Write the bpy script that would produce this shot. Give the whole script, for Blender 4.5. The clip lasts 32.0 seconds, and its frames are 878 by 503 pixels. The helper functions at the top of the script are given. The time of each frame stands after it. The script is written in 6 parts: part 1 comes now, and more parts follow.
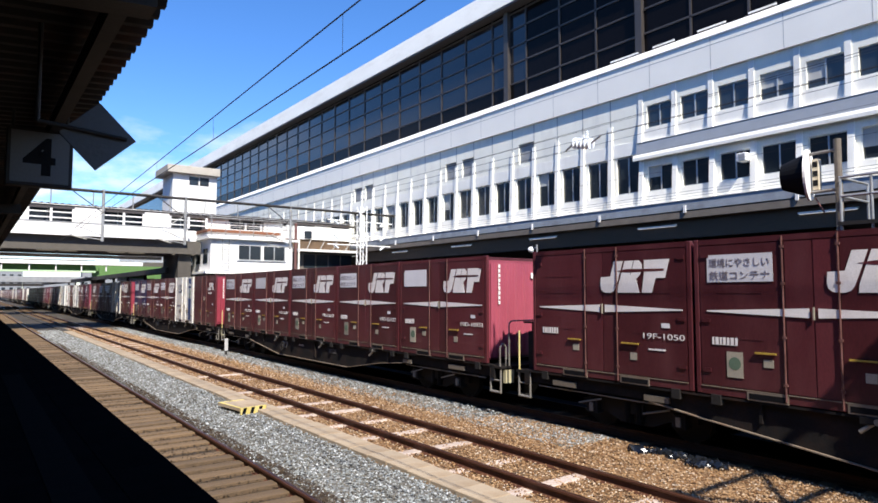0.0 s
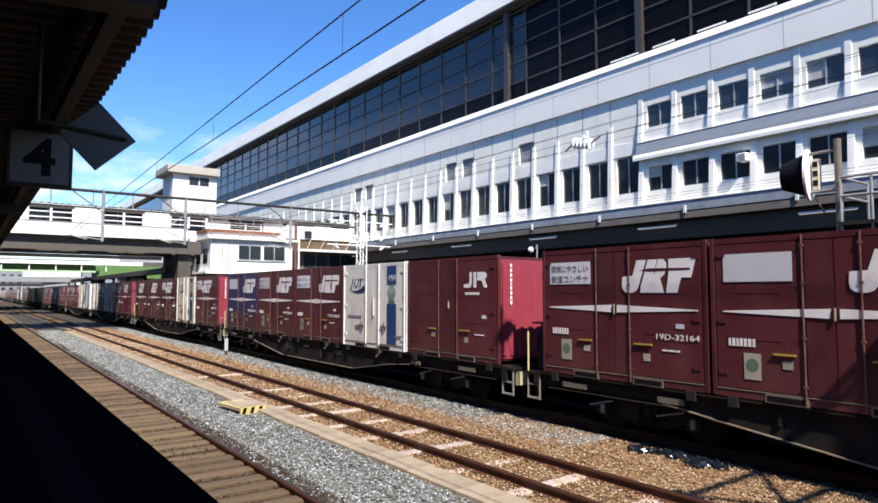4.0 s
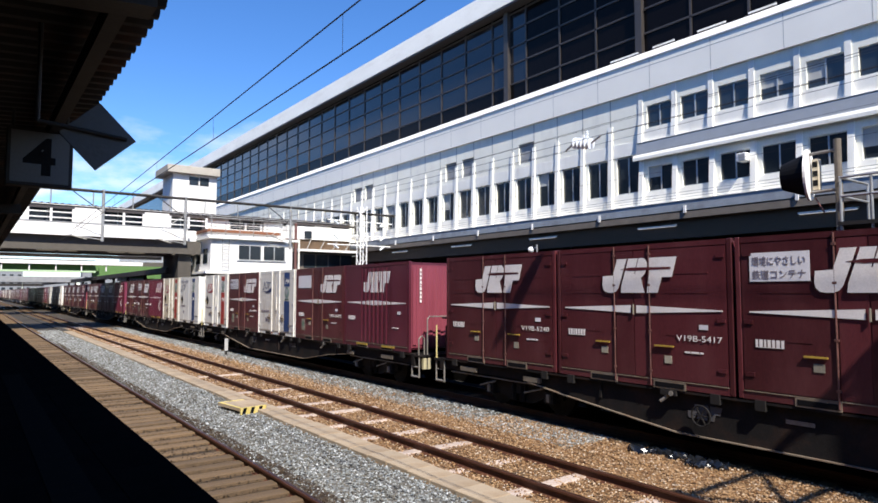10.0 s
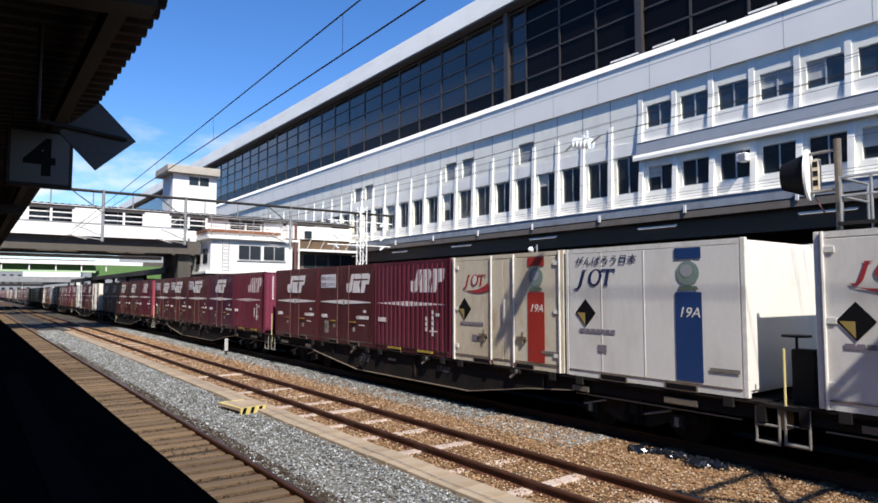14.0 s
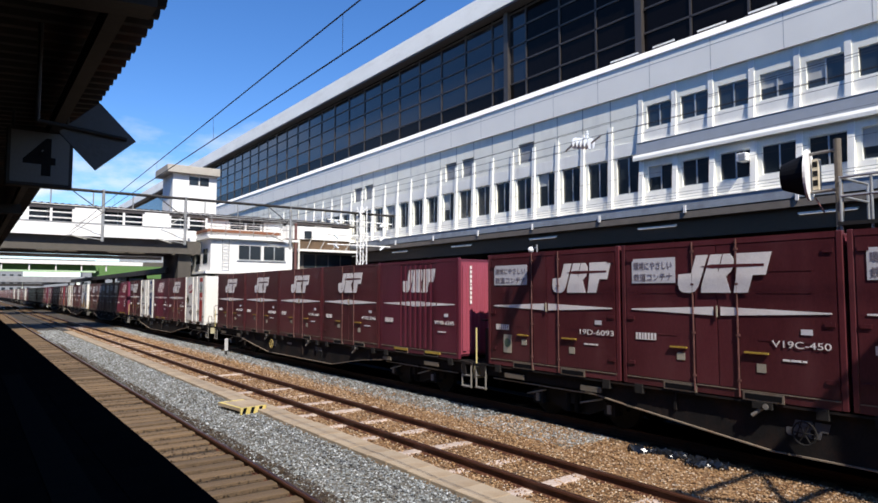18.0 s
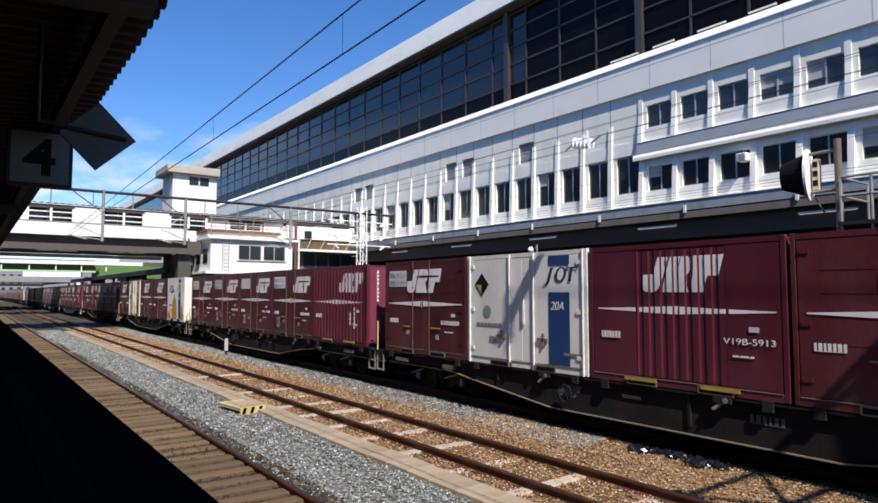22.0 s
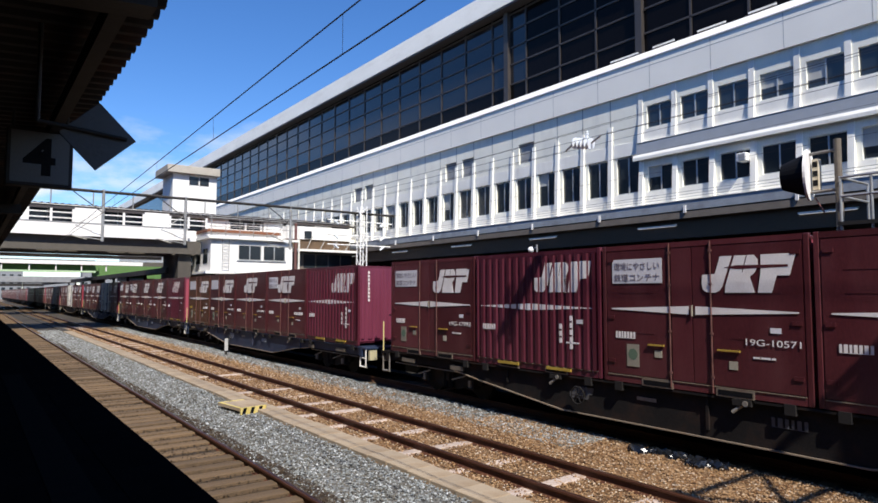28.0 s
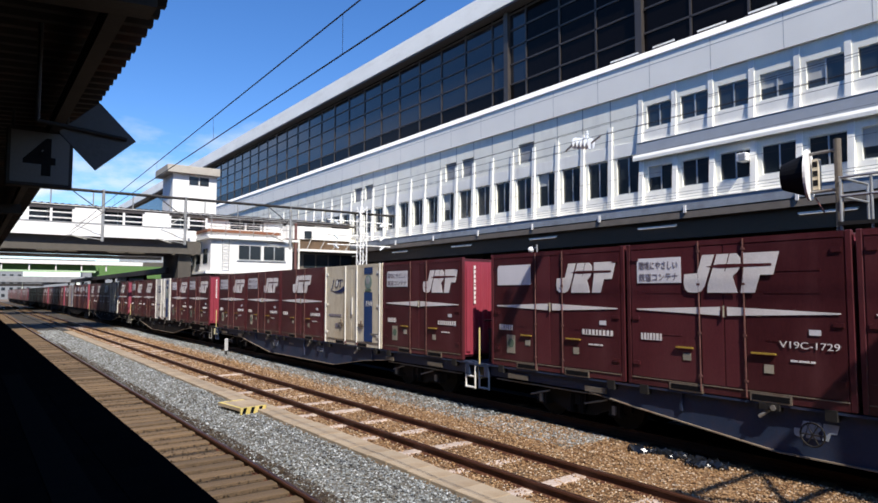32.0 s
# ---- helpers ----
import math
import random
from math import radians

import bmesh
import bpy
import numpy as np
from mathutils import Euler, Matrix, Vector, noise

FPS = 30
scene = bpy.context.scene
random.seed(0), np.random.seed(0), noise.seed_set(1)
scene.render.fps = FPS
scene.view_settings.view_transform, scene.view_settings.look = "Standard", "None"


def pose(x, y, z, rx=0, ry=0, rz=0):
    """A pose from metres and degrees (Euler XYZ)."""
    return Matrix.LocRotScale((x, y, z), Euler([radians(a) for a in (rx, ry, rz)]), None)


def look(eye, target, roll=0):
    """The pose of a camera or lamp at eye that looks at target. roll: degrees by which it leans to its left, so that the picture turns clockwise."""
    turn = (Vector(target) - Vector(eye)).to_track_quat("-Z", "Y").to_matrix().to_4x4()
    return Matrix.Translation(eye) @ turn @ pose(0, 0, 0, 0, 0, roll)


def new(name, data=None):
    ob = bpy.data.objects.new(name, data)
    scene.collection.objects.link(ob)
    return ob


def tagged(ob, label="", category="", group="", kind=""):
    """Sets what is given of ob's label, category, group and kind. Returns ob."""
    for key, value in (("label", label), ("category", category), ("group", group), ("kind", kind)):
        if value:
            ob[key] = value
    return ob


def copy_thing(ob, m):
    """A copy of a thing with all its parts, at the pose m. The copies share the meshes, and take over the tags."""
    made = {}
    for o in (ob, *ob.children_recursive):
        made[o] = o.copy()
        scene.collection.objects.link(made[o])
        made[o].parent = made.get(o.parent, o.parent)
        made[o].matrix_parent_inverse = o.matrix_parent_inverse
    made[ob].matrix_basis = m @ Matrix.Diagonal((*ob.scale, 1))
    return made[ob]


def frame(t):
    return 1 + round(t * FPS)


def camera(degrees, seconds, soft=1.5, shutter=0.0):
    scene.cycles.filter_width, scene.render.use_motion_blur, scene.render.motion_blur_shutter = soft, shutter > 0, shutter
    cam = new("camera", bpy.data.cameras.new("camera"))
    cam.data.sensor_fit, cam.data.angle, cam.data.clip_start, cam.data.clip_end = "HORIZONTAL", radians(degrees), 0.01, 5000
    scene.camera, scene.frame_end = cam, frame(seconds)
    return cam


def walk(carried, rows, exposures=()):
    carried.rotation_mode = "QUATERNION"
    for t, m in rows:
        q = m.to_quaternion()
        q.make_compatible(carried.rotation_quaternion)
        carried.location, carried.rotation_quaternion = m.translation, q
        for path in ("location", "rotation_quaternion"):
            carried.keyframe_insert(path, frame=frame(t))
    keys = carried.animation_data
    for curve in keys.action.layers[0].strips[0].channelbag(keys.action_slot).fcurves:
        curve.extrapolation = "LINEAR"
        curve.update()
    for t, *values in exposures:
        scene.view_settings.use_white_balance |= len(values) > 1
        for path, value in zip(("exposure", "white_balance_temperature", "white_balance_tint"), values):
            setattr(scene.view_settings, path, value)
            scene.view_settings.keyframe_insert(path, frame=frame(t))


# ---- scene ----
# Axes: y runs along the tracks, x across them to the station building, z = 0 at the rail tops.
cam = camera(69.23, 32.0, soft=1.65)
EYE = (0.0, 0.0, 2.63)
YAW, PITCH = radians(36.454), radians(3.708)
AIM = (math.sin(YAW) * math.cos(PITCH), math.cos(YAW) * math.cos(PITCH), 2.63 + math.sin(PITCH))
walk(cam, [(0.0, look(EYE, AIM)), (32.0, look(EYE, AIM))], [(0.0, 0.87, 6500, 10), (6.0, 0.81, 6500, 10), (9.0, 0.76, 6500, 10), (13.0, 0.61, 6500, 10), (19.0, 0.49, 6500, 10), (23.0, 0.41, 6500, 10), (25.0, 0.37, 6500, 10), (28.0, 0.45, 6500, 10), (32.0, 0.51, 6500, 10)])

# ---- light ----
SUN = Vector((-0.31, -1.0, 1.18)).normalized()
lamp = bpy.data.lights.new("sun", "SUN")
lamp.energy, lamp.angle, lamp.color = 5.0, radians(0.53), (1.0, 0.94, 0.85)
sun = new("sun", lamp)
sun.matrix_world = look(SUN * 60, (0, 0, 0))

world = bpy.data.worlds.new("sky")
scene.world = world
world.use_nodes = True
wn, wl = world.node_tree.nodes, world.node_tree.links
wn.clear()
sky = wn.new("ShaderNodeTexSky")
sky.sky_type, sky.sun_disc = "NISHITA", False
sky.sun_elevation, sky.sun_rotation = math.asin(SUN.z), math.atan2(SUN.x, SUN.y)
sky.air_density, sky.dust_density, sky.ozone_density, sky.altitude = 1.0, 0.1, 5.0, 800
wco = wn.new("ShaderNodeTexCoord")
wmap = wn.new("ShaderNodeMapping")
wmap.inputs["Scale"].default_value = (2.2, 2.2, 6.0)
wnoise = wn.new("ShaderNodeTexNoise")
wnoise.inputs["Scale"].default_value, wnoise.inputs["Detail"].default_value, wnoise.inputs["Roughness"].default_value = 1.6, 7, 0.58
wramp = wn.new("ShaderNodeValToRGB")
wramp.color_ramp.elements[0].position, wramp.color_ramp.elements[1].position = 0.48, 0.61
wsep = wn.new("ShaderNodeSeparateXYZ")
wlow = wn.new("ShaderNodeMapRange")
wlow.inputs["From Min"].default_value, wlow.inputs["From Max"].default_value = 0.29, 0.13
wmul = wn.new("ShaderNodeMath")
wmul.operation = "MULTIPLY"
wmix = wn.new("ShaderNodeMixRGB")
wmix.inputs[2].default_value = (6.4, 6.6, 6.9, 1)
wbg = wn.new("ShaderNodeBackground")
wbg.inputs["Strength"].default_value = 0.110
wout = wn.new("ShaderNodeOutputWorld")
wl.new(wco.outputs["Generated"], wmap.inputs["Vector"])
wl.new(wmap.outputs["Vector"], wnoise.inputs["Vector"])
wl.new(wnoise.outputs["Fac"], wramp.inputs["Fac"])
wl.new(wco.outputs["Generated"], wsep.inputs["Vector"])
wl.new(wsep.outputs["Z"], wlow.inputs["Value"])
wl.new(wramp.outputs["Color"], wmul.inputs[0])
wl.new(wlow.outputs["Result"], wmul.inputs[1])
wl.new(wmul.outputs["Value"], wmix.inputs["Fac"])
whue = wn.new("ShaderNodeHueSaturation")
whue.inputs["Hue"].default_value = 0.507
whue.inputs["Saturation"].default_value = 1.20
whue.inputs["Value"].default_value = 1.2
wl.new(sky.outputs["Color"], whue.inputs["Color"])
wl.new(whue.outputs["Color"], wmix.inputs[1])
wl.new(wmix.outputs["Color"], wbg.inputs["Color"])
wl.new(wbg.outputs["Background"], wout.inputs["Surface"])

# ---- materials ----


def surf(name, col, rough=0.6, metal=0.0, var=0.18, scale=2.0, bump=0.15, grain=45.0, each=0.0, stain=None, amount=0.4, stain_scale=0.9, stretch=(1, 1, 1), spec=0.5):
    """A painted, mineral or metal surface: tone at two scales, optional stains, fine relief."""
    m = bpy.data.materials.new(name)
    m.use_nodes = True
    n, l = m.node_tree.nodes, m.node_tree.links
    b = n["Principled BSDF"]
    co = n.new("ShaderNodeTexCoord")
    mp = n.new("ShaderNodeMapping")
    mp.inputs["Scale"].default_value = stretch
    l.new(co.outputs["Object"], mp.inputs["Vector"])
    big = n.new("ShaderNodeTexNoise")
    big.inputs["Scale"].default_value, big.inputs["Detail"].default_value = scale, 6
    fine = n.new("ShaderNodeTexNoise")
    fine.inputs["Scale"].default_value, fine.inputs["Detail"].default_value = grain, 3
    for t in (big, fine):
        l.new(mp.outputs["Vector"], t.inputs["Vector"])
    add = n.new("ShaderNodeMath")
    add.operation = "ADD"
    l.new(big.outputs["Fac"], add.inputs[0])
    l.new(fine.outputs["Fac"], add.inputs[1])
    rng = n.new("ShaderNodeMapRange")
    rng.inputs["From Min"].default_value, rng.inputs["From Max"].default_value = 0.65, 1.35
    rng.inputs["To Min"].default_value, rng.inputs["To Max"].default_value = 1 - var, 1 + var
    l.new(add.outputs["Value"], rng.inputs["Value"])
    value = rng.outputs["Result"]
    if each:
        info = n.new("ShaderNodeObjectInfo")
        r2 = n.new("ShaderNodeMapRange")
        r2.inputs["To Min"].default_value, r2.inputs["To Max"].default_value = 1 - each, 1 + each
        l.new(info.outputs["Random"], r2.inputs["Value"])
        mu = n.new("ShaderNodeMath")
        mu.operation = "MULTIPLY"
        l.new(value, mu.inputs[0])
        l.new(r2.outputs["Result"], mu.inputs[1])
        value = mu.outputs["Value"]
    sc = n.new("ShaderNodeVectorMath")
    sc.operation = "SCALE"
    sc.inputs[0].default_value = col
    l.new(value, sc.inputs["Scale"])
    colour = sc.outputs["Vector"]
    if stain:
        st = n.new("ShaderNodeTexNoise")
        st.inputs["Scale"].default_value, st.inputs["Detail"].default_value, st.inputs["Roughness"].default_value = stain_scale, 8, 0.65
        l.new(mp.outputs["Vector"], st.inputs["Vector"])
        ra = n.new("ShaderNodeMapRange")
        ra.inputs["From Min"].default_value, ra.inputs["From Max"].default_value = 0.50, 0.68
        ra.inputs["To Max"].default_value = amount
        l.new(st.outputs["Fac"], ra.inputs["Value"])
        mx = n.new("ShaderNodeMixRGB")
        mx.inputs[2].default_value = (*stain, 1)
        l.new(ra.outputs["Result"], mx.inputs["Fac"])
        l.new(colour, mx.inputs[1])
        colour = mx.outputs["Color"]
    l.new(colour, b.inputs["Base Color"])
    rr = n.new("ShaderNodeMapRange")
    rr.inputs["To Min"].default_value, rr.inputs["To Max"].default_value = max(0.03, rough - 0.11), min(1.0, rough + 0.12)
    l.new(big.outputs["Fac"], rr.inputs["Value"])
    l.new(rr.outputs["Result"], b.inputs["Roughness"])
    b.inputs["Metallic"].default_value = metal
    b.inputs["Specular IOR Level"].default_value = spec
    if bump:
        bp = n.new("ShaderNodeBump")
        bp.inputs["Strength"].default_value, bp.inputs["Distance"].default_value = bump, 0.01
        l.new(fine.outputs["Fac"], bp.inputs["Height"])
        l.new(bp.outputs["Normal"], b.inputs["Normal"])
    return m


RUST = (0.10, 0.035, 0.012)
M = {}
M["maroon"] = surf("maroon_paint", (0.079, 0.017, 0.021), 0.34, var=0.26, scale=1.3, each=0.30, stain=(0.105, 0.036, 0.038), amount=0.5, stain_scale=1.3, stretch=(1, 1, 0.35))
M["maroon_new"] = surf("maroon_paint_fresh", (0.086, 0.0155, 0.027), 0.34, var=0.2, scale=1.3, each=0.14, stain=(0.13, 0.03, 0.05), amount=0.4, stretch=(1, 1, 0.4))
# End faces get a lighter copy of the maroon, so their sunlight is painted.
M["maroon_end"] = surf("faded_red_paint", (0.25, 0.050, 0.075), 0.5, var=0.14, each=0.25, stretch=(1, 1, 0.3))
M["purple"] = surf("navy_violet_paint", (0.032, 0.027, 0.085), 0.4, var=0.2, stretch=(1, 1, 0.4))
M["maroon_rust"] = surf("rust_faded_maroon_paint", (0.085, 0.030, 0.014), 0.5, var=0.3, scale=1.3, stain=(0.13, 0.06, 0.02), amount=0.6, stain_scale=1.2, stretch=(1, 1, 0.4))
# Lighter magenta for ribbed containers' ends, with the sun put into the paint.
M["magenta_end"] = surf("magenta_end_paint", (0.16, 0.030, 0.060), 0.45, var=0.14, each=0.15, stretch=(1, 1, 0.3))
M["slab_grey"] = surf("weathered_slab_concrete", (0.40, 0.37, 0.32), 0.8, var=0.15, scale=1.0, stain=(0.25, 0.22, 0.18), amount=0.4)
M["beam_brown"] = surf("brown_beam_paint", (0.10, 0.062, 0.034), 0.75, var=0.2, scale=0.8, stain=(0.05, 0.04, 0.03), amount=0.5, stretch=(1, 0.3, 1))
M["maroon_violet"] = surf("violet_maroon_paint", (0.072, 0.014, 0.034), 0.34, var=0.24, scale=1.3, stain=(0.10, 0.03, 0.05), amount=0.4, stretch=(1, 1, 0.35))
M["pole"] = surf("weathered_pole_paint", (0.15, 0.125, 0.095), 0.6, 0.1, var=0.25, scale=5)
M["sill_grey"] = surf("faint_sill_print", (0.075, 0.072, 0.075), 0.7, var=0.2)
# Ends of some containers: red lightened for the sun that strikes them.
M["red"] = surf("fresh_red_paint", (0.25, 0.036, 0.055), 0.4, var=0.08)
M["cont_white"] = surf("container_white_paint", (0.63, 0.60, 0.55), 0.5, var=0.05, grain=18.0, each=0.10, stain=(0.36, 0.25, 0.13), amount=0.55, stain_scale=1.2, stretch=(1, 1, 0.45))
M["cont_clean"] = surf("clean_white_paint", (0.71, 0.69, 0.64), 0.45, var=0.04, grain=18.0, stain=(0.46, 0.42, 0.36), amount=0.45, stretch=(1, 1, 0.4))
M["cream"] = surf("dirty_cream_paint", (0.60, 0.53, 0.40), 0.6, var=0.07, grain=18.0, stain=(0.30, 0.19, 0.08), amount=0.6, stain_scale=1.1, stretch=(1, 1, 0.45))
M["logo"] = surf("logo_white", (0.74, 0.70, 0.68), 0.5, var=0.12, stain=(0.4, 0.28, 0.26), amount=0.35)
M["panel_white"] = surf("poster_white", (0.60, 0.585, 0.61), 0.5, var=0.10, each=0.18)
M["ink"] = surf("dark_ink", (0.19, 0.165, 0.19), 0.6, var=0.1)
M["navy"] = surf("navy_blue", (0.010, 0.020, 0.080), 0.45, var=0.1)
M["blue"] = surf("stripe_blue", (0.012, 0.042, 0.145), 0.45, var=0.1)
M["stripe_red"] = surf("stripe_red", (0.34, 0.028, 0.018), 0.45, var=0.1)
M["jotred"] = surf("logo_red", (0.32, 0.03, 0.04), 0.5, var=0.1)
M["green"] = surf("mark_green", (0.17, 0.23, 0.20), 0.5, var=0.2)
M["dullgreen"] = surf("faded_green", (0.10, 0.15, 0.10), 0.6, var=0.2)
M["sticker"] = surf("sticker_paper", (0.30, 0.27, 0.21), 0.6, var=0.2, each=0.3)
M["gold"] = surf("mark_gold", (0.33, 0.24, 0.07), 0.5, var=0.15)
M["amber"] = surf("amber_paint", (0.62, 0.34, 0.04), 0.5, var=0.25, scale=1.2)
M["yellow"] = surf("yellow_paint", (0.40, 0.27, 0.04), 0.55, var=0.25, stain=RUST, amount=0.4)
M["stripe_yellow"] = surf("board_yellow", (0.60, 0.47, 0.13), 0.6, var=0.25, stain=(0.48, 0.42, 0.30), amount=0.7, stain_scale=7)
M["post_grey"] = surf("weathered_post_paint", (0.42, 0.42, 0.41), 0.6, var=0.15)
M["rod"] = surf("grimy_steel_rod", (0.17, 0.08, 0.07), 0.45, 0.3, var=0.35, scale=6)
M["rod_white"] = surf("white_steel_rod", (0.72, 0.70, 0.64), 0.5, 0.1, var=0.15, scale=6)
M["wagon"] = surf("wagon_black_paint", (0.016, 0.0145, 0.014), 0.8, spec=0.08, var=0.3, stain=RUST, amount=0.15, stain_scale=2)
M["wagon_blue"] = surf("wagon_blue_paint", (0.013, 0.026, 0.060), 0.6, var=0.25, stain=RUST, amount=0.25, stain_scale=2)
M["flange"] = surf("worn_flange_edge", (0.22, 0.175, 0.13), 0.6, 0.2, var=0.3, scale=3, stain=RUST, amount=0.5, stain_scale=3)
M["plastic"] = surf("black_plastic_sheet", (0.008, 0.009, 0.012), 0.22, var=0.3, bump=0.5, grain=18)
M["grab"] = surf("pale_yellow_rail", (0.55, 0.46, 0.20), 0.5, var=0.2)
M["corner"] = surf("yellowed_box_paint", (0.42, 0.38, 0.24), 0.6, var=0.2)
# Steel darkened to hold the shade below the wagons.
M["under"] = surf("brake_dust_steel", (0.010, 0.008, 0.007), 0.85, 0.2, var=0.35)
M["pale_steel"] = surf("pale_steel", (0.23, 0.215, 0.19), 0.5, 0.3, var=0.2, stain=RUST, amount=0.4, stain_scale=4)
M["rail"] = surf("rusty_rail", (0.085, 0.030, 0.014), 0.65, 0.3, var=0.3, scale=4)
M["railhead"] = surf("polished_railhead", (0.13, 0.065, 0.04), 0.35, 0.8, var=0.2)
M["sleeper"] = surf("weathered_sleeper", (0.122, 0.078, 0.041), 0.9, var=0.3, scale=5, each=0.28, stretch=(0.3, 2, 1), bump=0.4)
M["sleeper_pale"] = surf("pale_concrete_sleeper", (0.46, 0.37, 0.31), 0.85, var=0.2, each=0.15, stain=(0.2, 0.11, 0.06), amount=0.5, stain_scale=3, bump=0.3)
M["ballast_grey"] = surf("grey_ballast", (0.13, 0.125, 0.115), 0.9, var=0.45, scale=14, grain=60, bump=0.9)
M["ballast_brown"] = surf("rust_brown_ballast", (0.17, 0.094, 0.040), 0.92, var=0.42, scale=12, grain=60, bump=0.9, stain=(0.30, 0.26, 0.20), amount=0.25, stain_scale=5)
# Near-black bed colour paints in the shade under the train.
M["ballast_shade"] = surf("brake_dust_ballast", (0.015, 0.013, 0.011), 0.9, var=0.4, scale=10, grain=60, bump=0.9)
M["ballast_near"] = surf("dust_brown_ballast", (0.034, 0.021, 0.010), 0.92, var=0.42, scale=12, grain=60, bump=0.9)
M["ballast_dun"] = surf("dun_old_ballast", (0.040, 0.031, 0.021), 0.92, var=0.4, scale=6, grain=40, bump=0.8, stain=(0.065, 0.055, 0.042), amount=0.4, stain_scale=0.5)
M["earth"] = surf("cinder_earth", (0.15, 0.11, 0.075), 0.95, var=0.35, scale=4, bump=0.7)
M["concrete"] = surf("drain_concrete", (0.32, 0.25, 0.17), 0.88, var=0.22, each=0.12, stain=(0.17, 0.105, 0.05), amount=0.7, bump=0.35)
# Platform colours sit far below real asphalt and concrete to hold the shade.
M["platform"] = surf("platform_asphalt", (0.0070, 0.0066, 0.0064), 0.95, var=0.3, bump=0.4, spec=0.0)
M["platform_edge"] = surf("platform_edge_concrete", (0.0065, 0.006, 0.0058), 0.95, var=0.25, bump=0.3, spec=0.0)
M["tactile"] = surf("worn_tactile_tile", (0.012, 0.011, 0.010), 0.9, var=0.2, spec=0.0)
# Canopy sheet and sign face are coloured dark to hold the roof's shade.
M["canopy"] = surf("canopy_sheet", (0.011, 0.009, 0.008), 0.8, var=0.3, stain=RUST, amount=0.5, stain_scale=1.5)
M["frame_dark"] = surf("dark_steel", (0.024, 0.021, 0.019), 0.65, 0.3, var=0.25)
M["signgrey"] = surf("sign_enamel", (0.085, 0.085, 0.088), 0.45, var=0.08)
M["signblack"] = surf("sign_black", (0.005, 0.005, 0.006), 0.7, spec=0.15, var=0.1)
# Diamond board has its shadow mixed into the paint.
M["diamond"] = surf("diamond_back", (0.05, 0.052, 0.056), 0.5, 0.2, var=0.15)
M["wall"] = surf("facade_panel", (0.88, 0.87, 0.77), 0.7, var=0.05, scale=0.7, stain=(0.55, 0.54, 0.52), amount=0.35, stain_scale=0.5, stretch=(1, 1, 0.3), bump=0.05)
M["fin"] = surf("white_concrete_fin", (0.89, 0.875, 0.81), 0.7, var=0.05, scale=1.0, stain=(0.55, 0.53, 0.5), amount=0.3, stretch=(1, 1, 0.2), bump=0.05)
M["cornice"] = surf("cornice_panel", (0.90, 0.88, 0.81), 0.65, var=0.04, scale=0.5, bump=0.03)
M["ledge"] = surf("grey_blue_ledge", (0.30, 0.33, 0.37), 0.6, var=0.12, stain=(0.12, 0.11, 0.1), amount=0.4)
M["ledge_light"] = surf("pale_ledge", (0.40, 0.43, 0.47), 0.6, var=0.08, stain=(0.4, 0.4, 0.4), amount=0.3)
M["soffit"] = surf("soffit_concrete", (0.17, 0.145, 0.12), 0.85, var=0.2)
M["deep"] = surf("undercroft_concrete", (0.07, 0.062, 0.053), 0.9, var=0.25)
M["louvre"] = surf("grey_louvre", (0.28, 0.29, 0.30), 0.6, var=0.1)
M["roofgrey"] = surf("roof_fascia", (0.80, 0.79, 0.75), 0.7, var=0.07, scale=0.6, stain=(0.6, 0.57, 0.52), amount=0.4, stretch=(1, 0.3, 1))
M["mullion"] = surf("bronze_mullion", (0.082, 0.071, 0.066), 0.45, 0.5, var=0.15)
M["alu"] = surf("aluminium_frame", (0.55, 0.56, 0.56), 0.4, 0.6, var=0.1)
M["white_paint"] = surf("white_paint", (0.80, 0.79, 0.77), 0.6, var=0.05, stain=(0.5, 0.47, 0.42), amount=0.3, stain_scale=0.7, stretch=(1, 1, 0.25))
M["grey_steel"] = surf("galvanised_steel", (0.40, 0.40, 0.39), 0.45, 0.6, var=0.2)
M["brown_roof"] = surf("rusty_brown_roof", (0.20, 0.075, 0.035), 0.7, var=0.25, stain=(0.3, 0.22, 0.15), amount=0.3)
M["dark_roof"] = surf("dark_corrugated_roof", (0.025, 0.021, 0.019), 0.7, var=0.25)
M["girder"] = surf("girder_paint", (0.085, 0.075, 0.062), 0.75, var=0.2)
M["greenpaint"] = surf("green_girder_paint", (0.085, 0.175, 0.045), 0.6, var=0.12)
M["wire"] = surf("wire_copper", (0.045, 0.04, 0.035), 0.6, 0.5, var=0.1)
M["greenlight"] = surf("pale_green_flange", (0.42, 0.58, 0.34), 0.6, var=0.12)
M["porcelain"] = surf("porcelain", (0.78, 0.82, 0.86), 0.25, var=0.05)
M["tree"] = surf("far_foliage", (0.055, 0.085, 0.03), 0.9, var=0.4)
M["city"] = surf("far_building", (0.20, 0.21, 0.22), 0.8, var=0.12)


def glass(name, tint, rough, spec=0.5, var=0.2):
    m = surf(name, tint, rough, var=var, scale=0.35, bump=0.0, spec=spec)
    return m


M["curtain"] = glass("bronze_glass", (0.005, 0.0042, 0.0042), 0.10, 0.10)
M["mirror_glass"] = glass("silvered_glass", (0.012, 0.012, 0.013), 0.05, 0.75)
M["pane"] = glass("window_glass", (0.022, 0.029, 0.036), 0.10, 0.7)
M["blind"] = surf("window_blind", (0.45, 0.45, 0.43), 0.7, var=0.1)
tube = bpy.data.materials.new("lit_tube")
tube.use_nodes = True
tube.node_tree.nodes["Principled BSDF"].inputs["Emission Color"].default_value = (1, 0.97, 0.9, 1)
